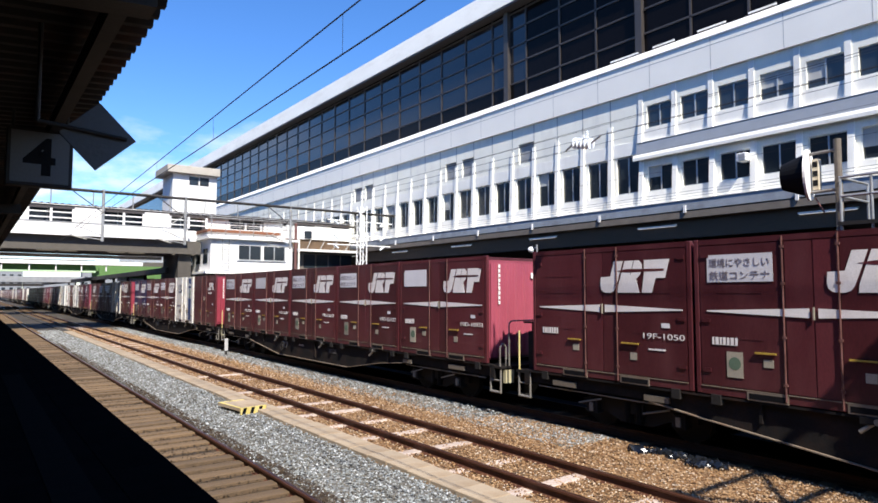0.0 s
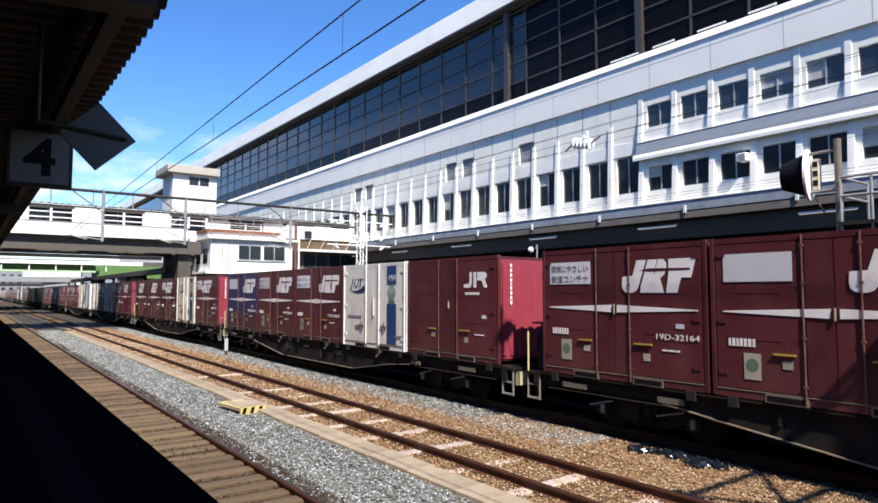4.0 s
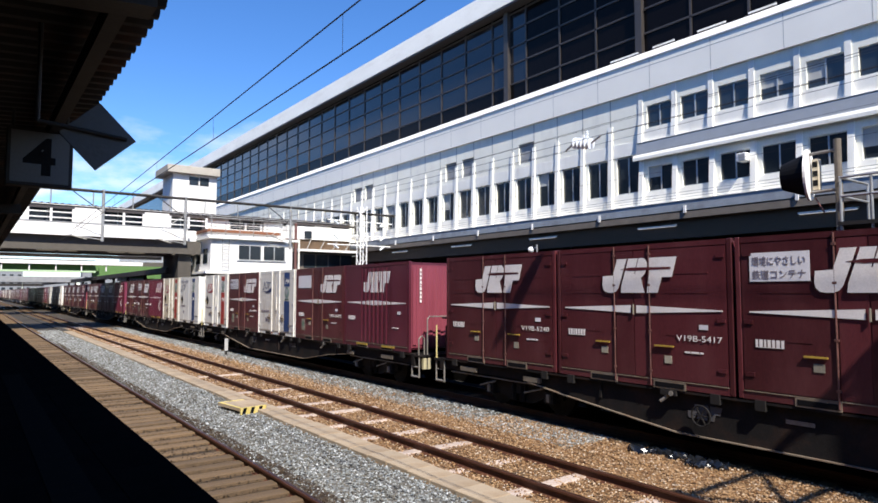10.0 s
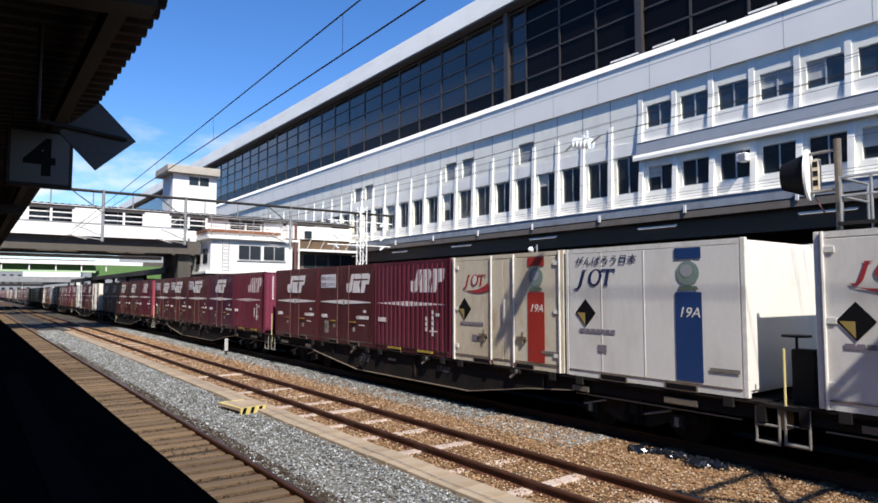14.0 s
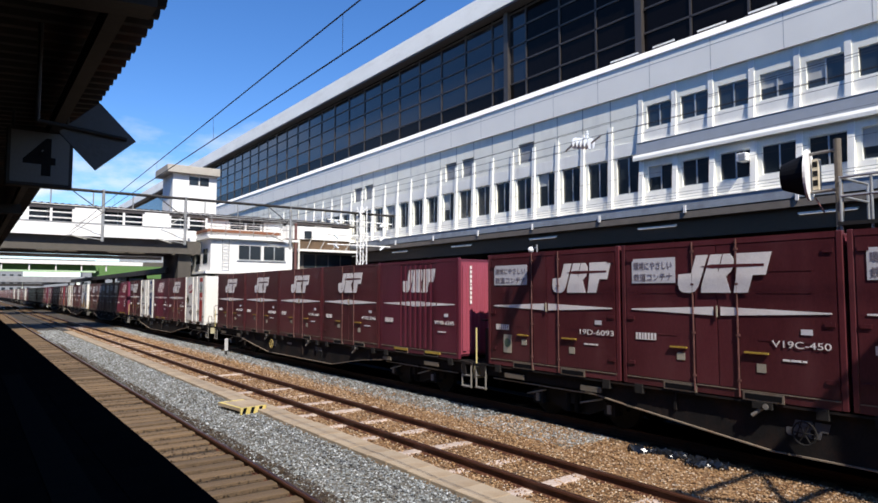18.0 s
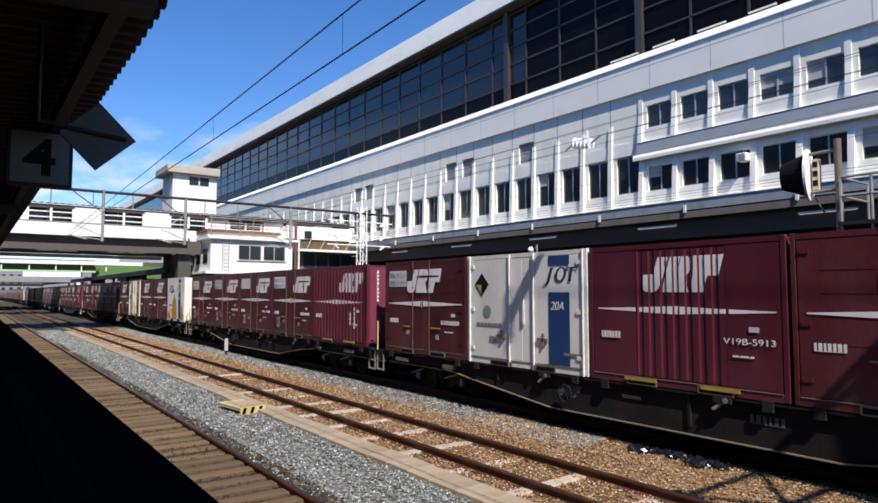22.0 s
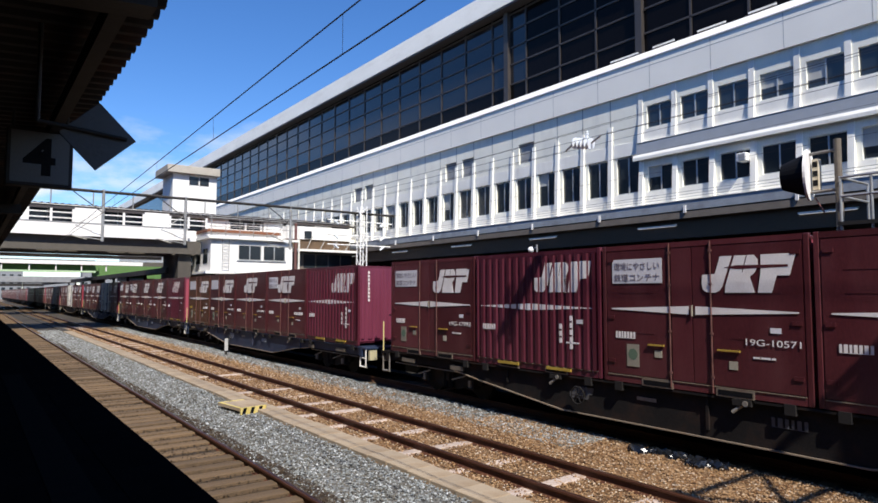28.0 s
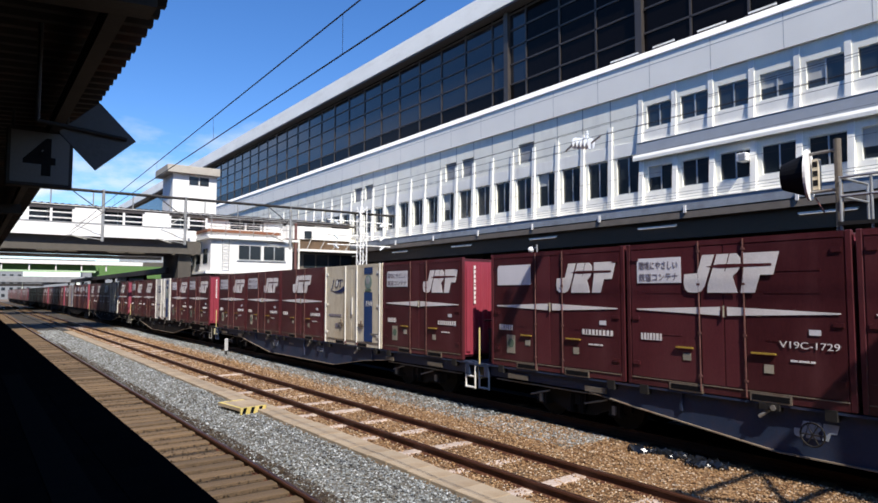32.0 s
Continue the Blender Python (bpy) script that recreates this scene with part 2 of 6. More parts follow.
tube.node_tree.nodes["Principled BSDF"].inputs["Emission Strength"].default_value = 0.25
M["tube"] = tube



def mural():
    """White container paint with two soft amber hills painted on it."""
    m = surf("amber_mural", (0.78, 0.78, 0.77), 0.45, var=0.05, stain=(0.5, 0.48, 0.45), amount=0.35)
    n, l = m.node_tree.nodes, m.node_tree.links
    b = n["Principled BSDF"]
    base = b.inputs["Base Color"].links[0].from_socket
    co = n.new("ShaderNodeTexCoord")
    jit = n.new("ShaderNodeTexNoise")
    jit.inputs["Scale"].default_value, jit.inputs["Detail"].default_value = 2.5, 6
    l.new(co.outputs["Object"], jit.inputs["Vector"])
    for y, z, ry, rz in ((2.09, 0.38, 0.66, 1.35), (0.50, 0.20, 0.34, 0.95), (3.35, 0.05, 0.50, 0.60), (0.2, 0.05, 0.9, 0.38)):
        mp = n.new("ShaderNodeMapping")
        mp.vector_type = "POINT"
        mp.inputs["Location"].default_value = (0, -y / ry, -z / rz)
        mp.inputs["Scale"].default_value = (0, 1 / ry, 1 / rz)
        g = n.new("ShaderNodeTexGradient")
        g.gradient_type = "SPHERICAL"
        l.new(co.outputs["Object"], mp.inputs["Vector"])
        l.new(mp.outputs["Vector"], g.inputs["Vector"])
        ad = n.new("ShaderNodeMath")
        ad.operation = "MULTIPLY_ADD"
        l.new(jit.outputs["Fac"], ad.inputs[0])
        ad.inputs[1].default_value = 0.35
        l.new(g.outputs["Fac"], ad.inputs[2])
        r = n.new("ShaderNodeMapRange")
        r.inputs["From Min"].default_value, r.inputs["From Max"].default_value = 0.24, 0.48
        l.new(ad.outputs["Value"], r.inputs["Value"])
        mx = n.new("ShaderNodeMixRGB")
        mx.inputs[2].default_value = (0.52, 0.27, 0.03, 1)
        l.new(r.outputs["Result"], mx.inputs["Fac"])
        l.new(base, mx.inputs[1])
        base = mx.outputs["Color"]
    l.new(base, b.inputs["Base Color"])
    return m


M["mural"] = mural()


def two_tone(m, low, z0, z1):
    """A second colour of paint on the lower part, with a ragged border."""
    n, l = m.node_tree.nodes, m.node_tree.links
    b = n["Principled BSDF"]
    base = b.inputs["Base Color"].links[0].from_socket
    co = n.new("ShaderNodeTexCoord")
    sp = n.new("ShaderNodeSeparateXYZ")
    jit = n.new("ShaderNodeTexNoise")
    jit.inputs["Scale"].default_value, jit.inputs["Detail"].default_value = 3.0, 6
    ad = n.new("ShaderNodeMath")
    ad.operation = "MULTIPLY_ADD"
    ad.inputs[1].default_value = 0.5
    r = n.new("ShaderNodeMapRange")
    r.inputs["From Min"].default_value, r.inputs["From Max"].default_value = z1 + 0.25, z0 + 0.25
    mx = n.new("ShaderNodeMixRGB")
    mx.inputs[2].default_value = (*low, 1)
    l.new(co.outputs["Object"], sp.inputs["Vector"])
    l.new(co.outputs["Object"], jit.inputs["Vector"])
    l.new(jit.outputs["Fac"], ad.inputs[0])
    l.new(sp.outputs["Z"], ad.inputs[2])
    l.new(ad.outputs["Value"], r.inputs["Value"])
    l.new(r.outputs["Result"], mx.inputs["Fac"])
    l.new(base, mx.inputs[1])
    l.new(mx.outputs["Color"], b.inputs["Base Color"])


two_tone(M["purple"], (0.060, 0.016, 0.020), 0.55, 0.95)

# ---- mesh helpers ----


def box(bm, x0, x1, y0, y1, z0, z1):
    v = [bm.verts.new((x, y, z)) for x in (x0, x1) for y in (y0, y1) for z in (z0, z1)]
    for f in ((0, 1, 3, 2), (4, 6, 7, 5), (0, 4, 5, 1), (2, 3, 7, 6), (0, 2, 6, 4), (1, 5, 7, 3)):
        bm.faces.new([v[i] for i in f])
    return v


def rod(bm, a, b, r, seg=8):
    a, b = Vector(a), Vector(b)
    d = (b - a).normalized()
    u = d.orthogonal().normalized()
    w = d.cross(u)
    rings = []
    for p in (a, b):
        rings.append([bm.verts.new(p + (u * math.cos(t) + w * math.sin(t)) * r) for t in (2 * math.pi * i / seg for i in range(seg))])
    for i in range(seg):
        j = (i + 1) % seg
        bm.faces.new((rings[0][i], rings[0][j], rings[1][j], rings[1][i]))
    bm.faces.new(rings[0][::-1])
    bm.faces.new(rings[1])


def slab(bm, pts, axis, a, b):
    """A polygon of (u, v) pairs drawn out along an axis from a to b: axis 0 takes (y, z), 1 takes (x, z), 2 takes (x, y)."""
    def at(p, c):
        q = list(p)
        q.insert(axis, c)
        return q
    lo = [bm.verts.new(at(p, a)) for p in pts]
    hi = [bm.verts.new(at(p, b)) for p in pts]
    k = len(pts)
    for i in range(k):
        j = (i + 1) % k
        bm.faces.new((lo[i], lo[j], hi[j], hi[i]))
    bm.faces.new(lo[::-1])
    bm.faces.new(hi)


def disc(cx, cy, r, n=20, a0=0.0, a1=2 * math.pi):
    return [(cx + r * math.cos(a0 + (a1 - a0) * i / n), cy + r * math.sin(a0 + (a1 - a0) * i / n)) for i in range(n)]


def link(name, bm, material, bevel=0.0, smooth=False):
    bmesh.ops.recalc_face_normals(bm, faces=bm.faces)
    if bevel:
        bmesh.ops.bevel(bm, geom=bm.edges[:], offset=bevel, segments=1, affect="EDGES", clamp_overlap=True)
    me = bpy.data.meshes.new(name)
    bm.to_mesh(me)
    bm.free()
    me.materials.append(material)
    if smooth:
        me.shade_smooth()
    return new(name, me)


def part(name, bm, material, parent, label="", bevel=0.0):
    ob = link(name, bm, material, bevel)
    ob.parent = parent
    if label:
        tagged(ob, label)
    return ob


def pbox(name, parent, material, x0, x1, y0, y1, z0, z1, label="", bevel=0.0):
    bm = bmesh.new()
    box(bm, x0, x1, y0, y1, z0, z1)
    return part(name, bm, material, parent, label, bevel)


def prod(name, parent, material, a, b, r, label="", seg=8):
    bm = bmesh.new()
    rod(bm, a, b, r, seg)
    return part(name, bm, material, parent, label)


def pslab(name, parent, material, pts, axis, a, b, label="", bevel=0.0):
    bm = bmesh.new()
    slab(bm, pts, axis, a, b)
    return part(name, bm, material, parent, label, bevel)


def share(name, mesh, parent, m):
    ob = new(name, mesh)
    ob.parent = parent
    ob.matrix_basis = m
    return ob


def empty(name, m, label, category, group="", kind=""):
    ob = new(name)
    ob.matrix_basis = m
    return tagged(ob, label, category, group, kind)


def lettering(name, body, size, material, parent, m, label="", width=None, shear=0.0, bold=0.0):
    """Writing as a flat mesh in the plane of m, with its left end on m's origin."""
    cu = bpy.data.curves.new(name, "FONT")
    cu.body, cu.size, cu.extrude, cu.shear, cu.offset = body, size, 0.002, shear, bold
    tmp = bpy.data.objects.new(name, cu)
    scene.collection.objects.link(tmp)
    me = bpy.data.meshes.new_from_object(tmp.evaluated_get(bpy.context.evaluated_depsgraph_get()))
    bpy.data.objects.remove(tmp)
    bpy.data.curves.remove(cu)
    if width:
        xs = [v.co.x for v in me.vertices]
        k = width / max(1e-6, max(xs) - min(xs))
        me.transform(Matrix.Diagonal((k, 1, 1, 1)))
    me.materials.clear()
    me.materials.append(material)
    ob = new(name, me)
    ob.parent, ob.matrix_basis = parent, m
    if label:
        tagged(ob, label)
    return ob


# writing on the side that faces -x reads towards -y: its right is -y, its up is z
def side(x, y, z):
    return Matrix(((0, 0, -1, x), (-1, 0, 0, y), (0, 1, 0, z), (0, 0, 0, 1)))


# writing on the end that faces -y: its right is +x, its up is z
def front(x, y, z):
    return Matrix(((1, 0, 0, x), (0, 0, -1, y), (0, 1, 0, z), (0, 0, 0, 1)))


# ---- ground and tracks ----
TRACKS = (3.094, 7.036, 10.935)


def flat(name, x0, x1, y0, y1, z, material, label, nx=1, ny=1, rough=0.0):
    bm = bmesh.new()
    grid = [[bm.verts.new((x0 + (x1 - x0) * i / nx, y0 + (y1 - y0) * j / ny, z + (random.uniform(-rough, rough) if 0 < i < nx else 0))) for j in range(ny + 1)] for i in range(nx + 1)]
    for i in range(nx):
        for j in range(ny):
            bm.faces.new((grid[i][j], grid[i + 1][j], grid[i + 1][j + 1], grid[i][j + 1]))
    return tagged(link(name, bm, material), label, "ground", kind="structure")


flat("ground", -1500, 1500, -1500, 2500, -0.36, M["earth"], "bare cinder earth that reaches the horizon")
flat("ballast_bed_grey", 1.6, 5.5, -30, 46, -0.17, M["ballast_grey"], "bed of grey crushed stone under the platform track", 12, 76, 0.02)
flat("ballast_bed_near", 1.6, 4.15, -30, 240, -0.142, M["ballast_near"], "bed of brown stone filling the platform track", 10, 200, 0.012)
flat("ballast_bed_brown", 5.5, 9.3, -30, 46, -0.16, M["ballast_brown"], "bed of rust-brown crushed stone under the middle track", 12, 76, 0.02)
flat("ballast_bed_side", 9.3, 9.85, -30, 46, -0.165, M["ballast_brown"], "strip of stone beside the freight track", 3, 60, 0.01)
flat("ballast_bed_dun", 1.6, 9.85, 46, 240, -0.166, M["ballast_dun"], "dull brown old stone further down the line", 20, 120, 0.02)
flat("ballast_bed_far", 9.85, 13.0, -30, 240, -0.175, M["ballast_shade"], "stone bed coloured dark for the shade under the freight train", 8, 120, 0.02)


def rail_at(x, parent):
    prof = [(-0.063, -0.153), (0.063, -0.153), (0.063, -0.142), (0.010, -0.120), (0.010, -0.045), (0.032, -0.035), (0.032, -0.004), (0.024, 0.0), (-0.024, 0.0), (-0.032, -0.004), (-0.032, -0.035), (-0.010, -0.045), (-0.010, -0.120), (-0.063, -0.142)]
    bm = bmesh.new()
    slab(bm, [(x + a, b) for a, b in prof], 1, -40, 240)
    part("rail", bm, M["rail"], parent, "rusty steel rail")
    pbox("rail_head", parent, M["railhead"], x - 0.02, x + 0.02, -40, 240, 0.0, 0.004, "worn bright strip of the rail")


for i, x in enumerate(TRACKS):
    tr = empty("railway_track", pose(0, 0, 0), ("rusty rails on weathered sleepers beside the platform", "rusty rails on pale half-buried sleepers", "rails under the standing freight track")[i], "railway track", kind="structure")
    rail_at(x - 0.5655, tr)
    rail_at(x + 0.5655, tr)
    bm = bmesh.new()
    box(bm, -1.0, 0.69 if i == 0 else 1.0, -0.12, 0.12, -0.16, -0.02)
    bmesh.ops.bevel(bm, geom=bm.edges[:], offset=0.012, segments=1, affect="EDGES")
    base = bpy.data.meshes.new("sleeper")
    bm.to_mesh(base)
    bm.free()
    pale = base.copy()
    base.materials.append(M["sleeper"])
    pale.materials.append(M["sleeper_pale"])
    step = (0.455, 0.68, 0.62)[i]
    n = int((50, 60, 25)[i] / step)
    for k in range(n):
        y = 1.2 + k * step + random.uniform(-0.02, 0.02)
        white = i == 1 and k % 2 == 0
        share("sleeper", pale if white else base, tr, pose(x + random.uniform(-0.03, 0.03), y, (-0.070 if i == 0 else -0.113 if white else -0.150) + random.uniform(-0.022, 0.016), random.uniform(-2, 2), random.uniform(-0.6, 0.6), random.uniform(-1.6, 1.6)))
    bm = bmesh.new()
    for k in range(n, int(230 / step), 2 if i else 1):
        box(bm, x - 1.0, x + 1.0, 1.2 + k * step - 0.11, 1.2 + k * step + 0.11, -0.24, -0.115 if i else -0.10)
    tagged(part("far_sleepers", bm, M["sleeper"], tr), kind="stuff")

# concrete drain covers between the tracks
drain = empty("drain_channel", pose(0, 0, 0), "line of concrete drain covers between two tracks", "drain", kind="structure")
bm = bmesh.new()
box(bm, -0.25, 0.25, -0.299, 0.299, -0.10, 0.0)
bmesh.ops.bevel(bm, geom=bm.edges[:], offset=0.012, segments=1, affect="EDGES")
cover = bpy.data.meshes.new("drain_cover")
bm.to_mesh(cover)
bm.free()
cover.materials.append(M["concrete"])
for k in range(84):
    share("drain_cover", cover, drain, pose(5.77 + random.uniform(-0.012, 0.012), 2.0 + 0.6 * k, -0.085 + random.uniform(-0.012, 0.008), random.uniform(-0.6, 0.6), random.uniform(-0.6, 0.6), random.uniform(-0.6, 0.6)))
pbox("drain_far", drain, M["ballast_dun"], 5.52, 6.02, 52.2, 230, -0.2, -0.09)

# loose stones, packed as on ballast: each a small squashed octahedron
ICO = np.array([(1, 0, 0), (-1, 0, 0), (0, 1, 0), (0, -1, 0), (0, 0, 1), (0, 0, -1)], float)
ICF = np.array([(0, 2, 4), (2, 1, 4), (1, 3, 4), (3, 0, 4), (2, 0, 5), (1, 2, 5), (3, 1, 5), (0, 3, 5)])


def stones(name, count, x0, x1, y0, y1, z, size, material, label, lean=1.6):
    rng = np.random.default_rng(len(name) * 7 + count)
    xs = rng.uniform(x0, x1, count)
    ys = y0 + (y1 - y0) * rng.uniform(0, 1, count) ** lean
    sz = size * rng.uniform(0.55, 1.3, (count, 1, 1)) * (1 + 0.02 * (ys - y0))[:, None, None]
    v = (ICO[None] * rng.uniform(0.55, 1.15, (count, 6, 1))) * sz * np.array((1, 1, 0.75))
    a = rng.uniform(0, 6.283, count)
    c, s = np.cos(a)[:, None], np.sin(a)[:, None]
    w = v.copy()
    w[:, :, 0], w[:, :, 1] = v[:, :, 0] * c - v[:, :, 1] * s, v[:, :, 0] * s + v[:, :, 1] * c
    w += np.stack([xs, ys, z + rng.uniform(-0.02, 0.025, count)], 1)[:, None, :]
    f = (ICF[None] + 6 * np.arange(count)[:, None, None]).reshape(-1, 3)
    me = bpy.data.meshes.new(name)
    me.from_pydata(w.reshape(-1, 3).tolist(), [], f.tolist())
    me.materials.append(material)
    return tagged(new(name, me), label, "stones", kind="stuff")


def stone_mat(name, dark, light, rough=0.9, between=()):
    m = bpy.data.materials.new(name)
    m.use_nodes = True
    n, l = m.node_tree.nodes, m.node_tree.links
    g = n.new("ShaderNodeNewGeometry")
    r = n.new("ShaderNodeValToRGB")
    r.color_ramp.elements[0].color, r.color_ramp.elements[1].color = (*dark, 1), (*light, 1)
    for at, colour in between:
        r.color_ramp.elements.new(at).color = (*colour, 1)
    l.new(g.outputs["Random Per Island"], r.inputs["Fac"])
    l.new(r.outputs["Color"], n["Principled BSDF"].inputs["Base Color"])
    n["Principled BSDF"].inputs["Roughness"].default_value = rough
    return m


SG = stone_mat("grey_stones", (0.05, 0.05, 0.05), (0.50, 0.51, 0.51), between=((0.25, (0.11, 0.095, 0.072)), (0.6, (0.165, 0.176, 0.174)), (0.9, (0.265, 0.282, 0.28))))
SB = stone_mat("brown_stones", (0.06, 0.032, 0.014), (0.50, 0.42, 0.33), between=((0.3, (0.15, 0.072, 0.028)), (0.6, (0.26, 0.148, 0.064)), (0.88, (0.37, 0.245, 0.135))))
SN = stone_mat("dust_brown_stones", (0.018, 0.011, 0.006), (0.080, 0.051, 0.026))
stones("grey_stones", 68000, 3.75, 5.52, 2.5, 55, -0.162, 0.023, SG, "loose grey crushed stone between track and drain", 2.1)
stones("brown_stones_mid", 84000, 6.02, 9.0, 3, 56, -0.15, 0.020, SB, "rust-stained crushed stone around the middle track", 1.9)
stones("grey_stones_far", 24000, 8.75, 10.05, 8, 56, -0.16, 0.026, SG, "grey crushed stone along the freight track")
stones("brown_stones_side", 13000, 8.85, 10.05, 3, 11, -0.155, 0.019, SB, "rust-stained crushed stone along the freight track", 1.2)
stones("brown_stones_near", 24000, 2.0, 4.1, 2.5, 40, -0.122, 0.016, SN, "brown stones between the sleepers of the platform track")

# striped walkway board over the drain
board = empty("striped_board", pose(5.34, 15.15, -0.06, 0, 0, 8), "yellow and black striped board laid over the drain", "board")
pbox("plate", board, M["concrete"], -0.32, 0.32, -0.55, 0.55, -0.02, 0.05, "worn tan walking plate")
pbox("front_edge", board, M["stripe_yellow"], -0.32, 0.32, -0.60, -0.553, -0.10, 0.06)
for k in range(3):
    pslab("stripe", board, M["signblack"], [(-0.30 + 0.2 * k, -0.09), (-0.22 + 0.2 * k, -0.09), (-0.17 + 0.2 * k, 0.055), (-0.25 + 0.2 * k, 0.055)], 1, -0.608, -0.601)
pbox("edge_line", board, M["stripe_yellow"], -0.32, 0.32, 0.48, 0.55, 0.051, 0.056)
pbox("edge_line", board, M["stripe_yellow"], -0.32, -0.26, -0.55, 0.475, 0.051, 0.056)

post = empty("marker_post", pose(9.34, 28.6, -0.19), "short white marker post beside the freight track", "post")
pbox("plate", post, M["post_grey"], -0.075, 0.075, -0.03, 0.03, 0.24, 0.78, "", 0.01)
prod("foot", post, M["frame_dark"], (0, 0, 0), (0, 0, 0.24), 0.04)

# black rubber mat scraps on the ballast
for k, (y, x, s) in enumerate(((7.05, 9.60, 0.24), (6.75, 9.74, 0.18), (6.40, 9.72, 0.20), (5.95, 9.66, 0.30), (5.70, 9.74, 0.2))):
    bm = bmesh.new()
    bmesh.ops.create_icosphere(bm, subdivisions=3, radius=s)
    for v in bm.verts:
        v.co.z = v.co.z * 0.22 + 0.10 * noise.noise(v.co * 11 + Vector((k, 0, 0)))
        v.co.x += 0.05 * noise.noise(v.co * 14 + Vector((0, k, 3)))
        v.co.y += 0.06 * noise.noise(v.co * 12 + Vector((0, 7, k)))
        v.co.x *= 0.8
    tagged(link("black_sheet", bm, M["plastic"]), "crumpled black sheeting lying on the ballast", "sheeting", "black sheeting").matrix_basis = pose(x, y, -0.13, 0, 0, 40 * k)

# ---- platform where the camera stands ----
plat = empty("platform", pose(0, 0, 0), "dark asphalt station platform with a concrete edge", "platform", kind="structure")
pbox("surface", plat, M["platform"], -7, 1.02, -30, 235, -0.36, 1.10, "asphalt surface coloured dark for the shade")
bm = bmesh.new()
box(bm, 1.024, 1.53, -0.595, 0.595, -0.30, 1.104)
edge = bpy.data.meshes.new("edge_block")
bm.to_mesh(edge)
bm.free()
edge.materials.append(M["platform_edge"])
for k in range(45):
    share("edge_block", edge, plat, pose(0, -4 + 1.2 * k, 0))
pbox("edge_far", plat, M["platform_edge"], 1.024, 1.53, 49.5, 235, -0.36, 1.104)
bm = bmesh.new()
box(bm, 0.55, 0.85, -0.148, 0.148, 1.10, 1.108)
tact = bpy.data.meshes.new("tactile_tile")
bm.to_mesh(tact)
bm.free()
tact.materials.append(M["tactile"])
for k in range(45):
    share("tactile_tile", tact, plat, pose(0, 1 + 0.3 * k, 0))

# ---- platform canopy ----
CX, CZ = 0.84, 4.24
can = empty("platform_canopy", pose(0, 0, 0), "dark corrugated canopy roof over the platform", "canopy", kind="structure")
bm = bmesh.new()
pitch = 0.165
prev = None
ys = []
y = -40.0
while y < 120:
    for dy, dz in ((0.0, 0.0), (0.05, 0.0), (0.075, 0.05), (0.135, 0.05)):
        ys.append((y + dy, dz))
    y += pitch
rows_ = []
for yy, dz in ys:
    rows_.append([bm.verts.new((CX, yy, CZ + dz)), bm.verts.new((-6.5, yy, CZ + dz - 0.55)), bm.verts.new((-6.5, yy, CZ + dz - 0.547)), bm.verts.new((CX, yy, CZ + dz + 0.003))])
for a, b in zip(rows_, rows_[1:]):
    for i in range(4):
        j = (i + 1) % 4
        bm.faces.new((a[i], b[i], b[j], a[j]))
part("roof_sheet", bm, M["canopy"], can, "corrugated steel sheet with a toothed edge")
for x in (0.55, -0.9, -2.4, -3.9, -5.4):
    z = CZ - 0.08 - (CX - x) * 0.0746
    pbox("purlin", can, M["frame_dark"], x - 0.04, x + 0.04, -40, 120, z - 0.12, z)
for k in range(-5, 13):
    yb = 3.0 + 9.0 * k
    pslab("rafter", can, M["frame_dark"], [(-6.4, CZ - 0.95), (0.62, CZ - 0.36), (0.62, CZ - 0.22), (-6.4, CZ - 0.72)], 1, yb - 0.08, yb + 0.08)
    if k % 2 == 1:
        pbox("column", can, M["frame_dark"], -3.3, -3.0, yb - 0.15, yb + 0.15, 1.1, CZ - 0.6)
# a board at the far side closes the canopy
tagged(pbox("wall_canopy_back", None, M["deep"], -6.9, -6.6, -30, 235, 1.1, 4.2), "dark wall closing the far side of the platform", "wall", kind="structure")

sign = empty("platform_number_sign", pose(0.455, 6.45, 3.795), "hanging square platform sign with a black numeral", "sign")
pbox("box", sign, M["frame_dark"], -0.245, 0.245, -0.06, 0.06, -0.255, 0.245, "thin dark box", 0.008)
pbox("face", sign, M["signgrey"], -0.215, 0.215, -0.068, -0.061, -0.225, 0.215, "grey enamel face coloured for shade")
lettering("numeral", "4", 0.44, M["signblack"], sign, front(-0.12, -0.071, -0.15), "black numeral", 0.24, 0.0, 0.012)
prod("hanger", sign, M["frame_dark"], (-0.2, 0, 0.24), (-0.2, 0, 0.60), 0.012)
prod("hanger", sign, M["frame_dark"], (0.2, 0, 0.24), (0.2, 0, 0.60), 0.012)

dia = empty("diamond_sign", pose(0.576, 4.2, 3.542, 0, 0, 0), "grey diamond-shaped sign board under the canopy edge", "sign")
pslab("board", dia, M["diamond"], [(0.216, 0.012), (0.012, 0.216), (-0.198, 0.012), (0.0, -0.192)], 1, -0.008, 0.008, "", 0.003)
prod("bracket", dia, M["frame_dark"], (-0.30, -0.025, 0.055), (0.16, -0.025, 0.012), 0.013)
prod("stay", dia, M["frame_dark"], (-0.30, -0.025, 0.055), (-0.30, -0.025, 0.62), 0.013)
# an unseen dark wall on the town side, added to cut the sky's fill
tagged(pbox("wall_town_side", None, M["deep"], -34, -30, -160, 260, -0.3, 26), "unseen plain wall added to hold back sky light", "wall", kind="structure")
# ---- station building ----
FX = 30.0          # plane of the office storeys
Y0, Y1 = -8.0, 175.0
stn = empty("station_building", pose(0, 0, 0), "long white station building with fins, ribbon cornice and dark glass hall", "building", kind="structure")
SPLIT = 21.75      # two office storeys up to here, one tall storey beyond
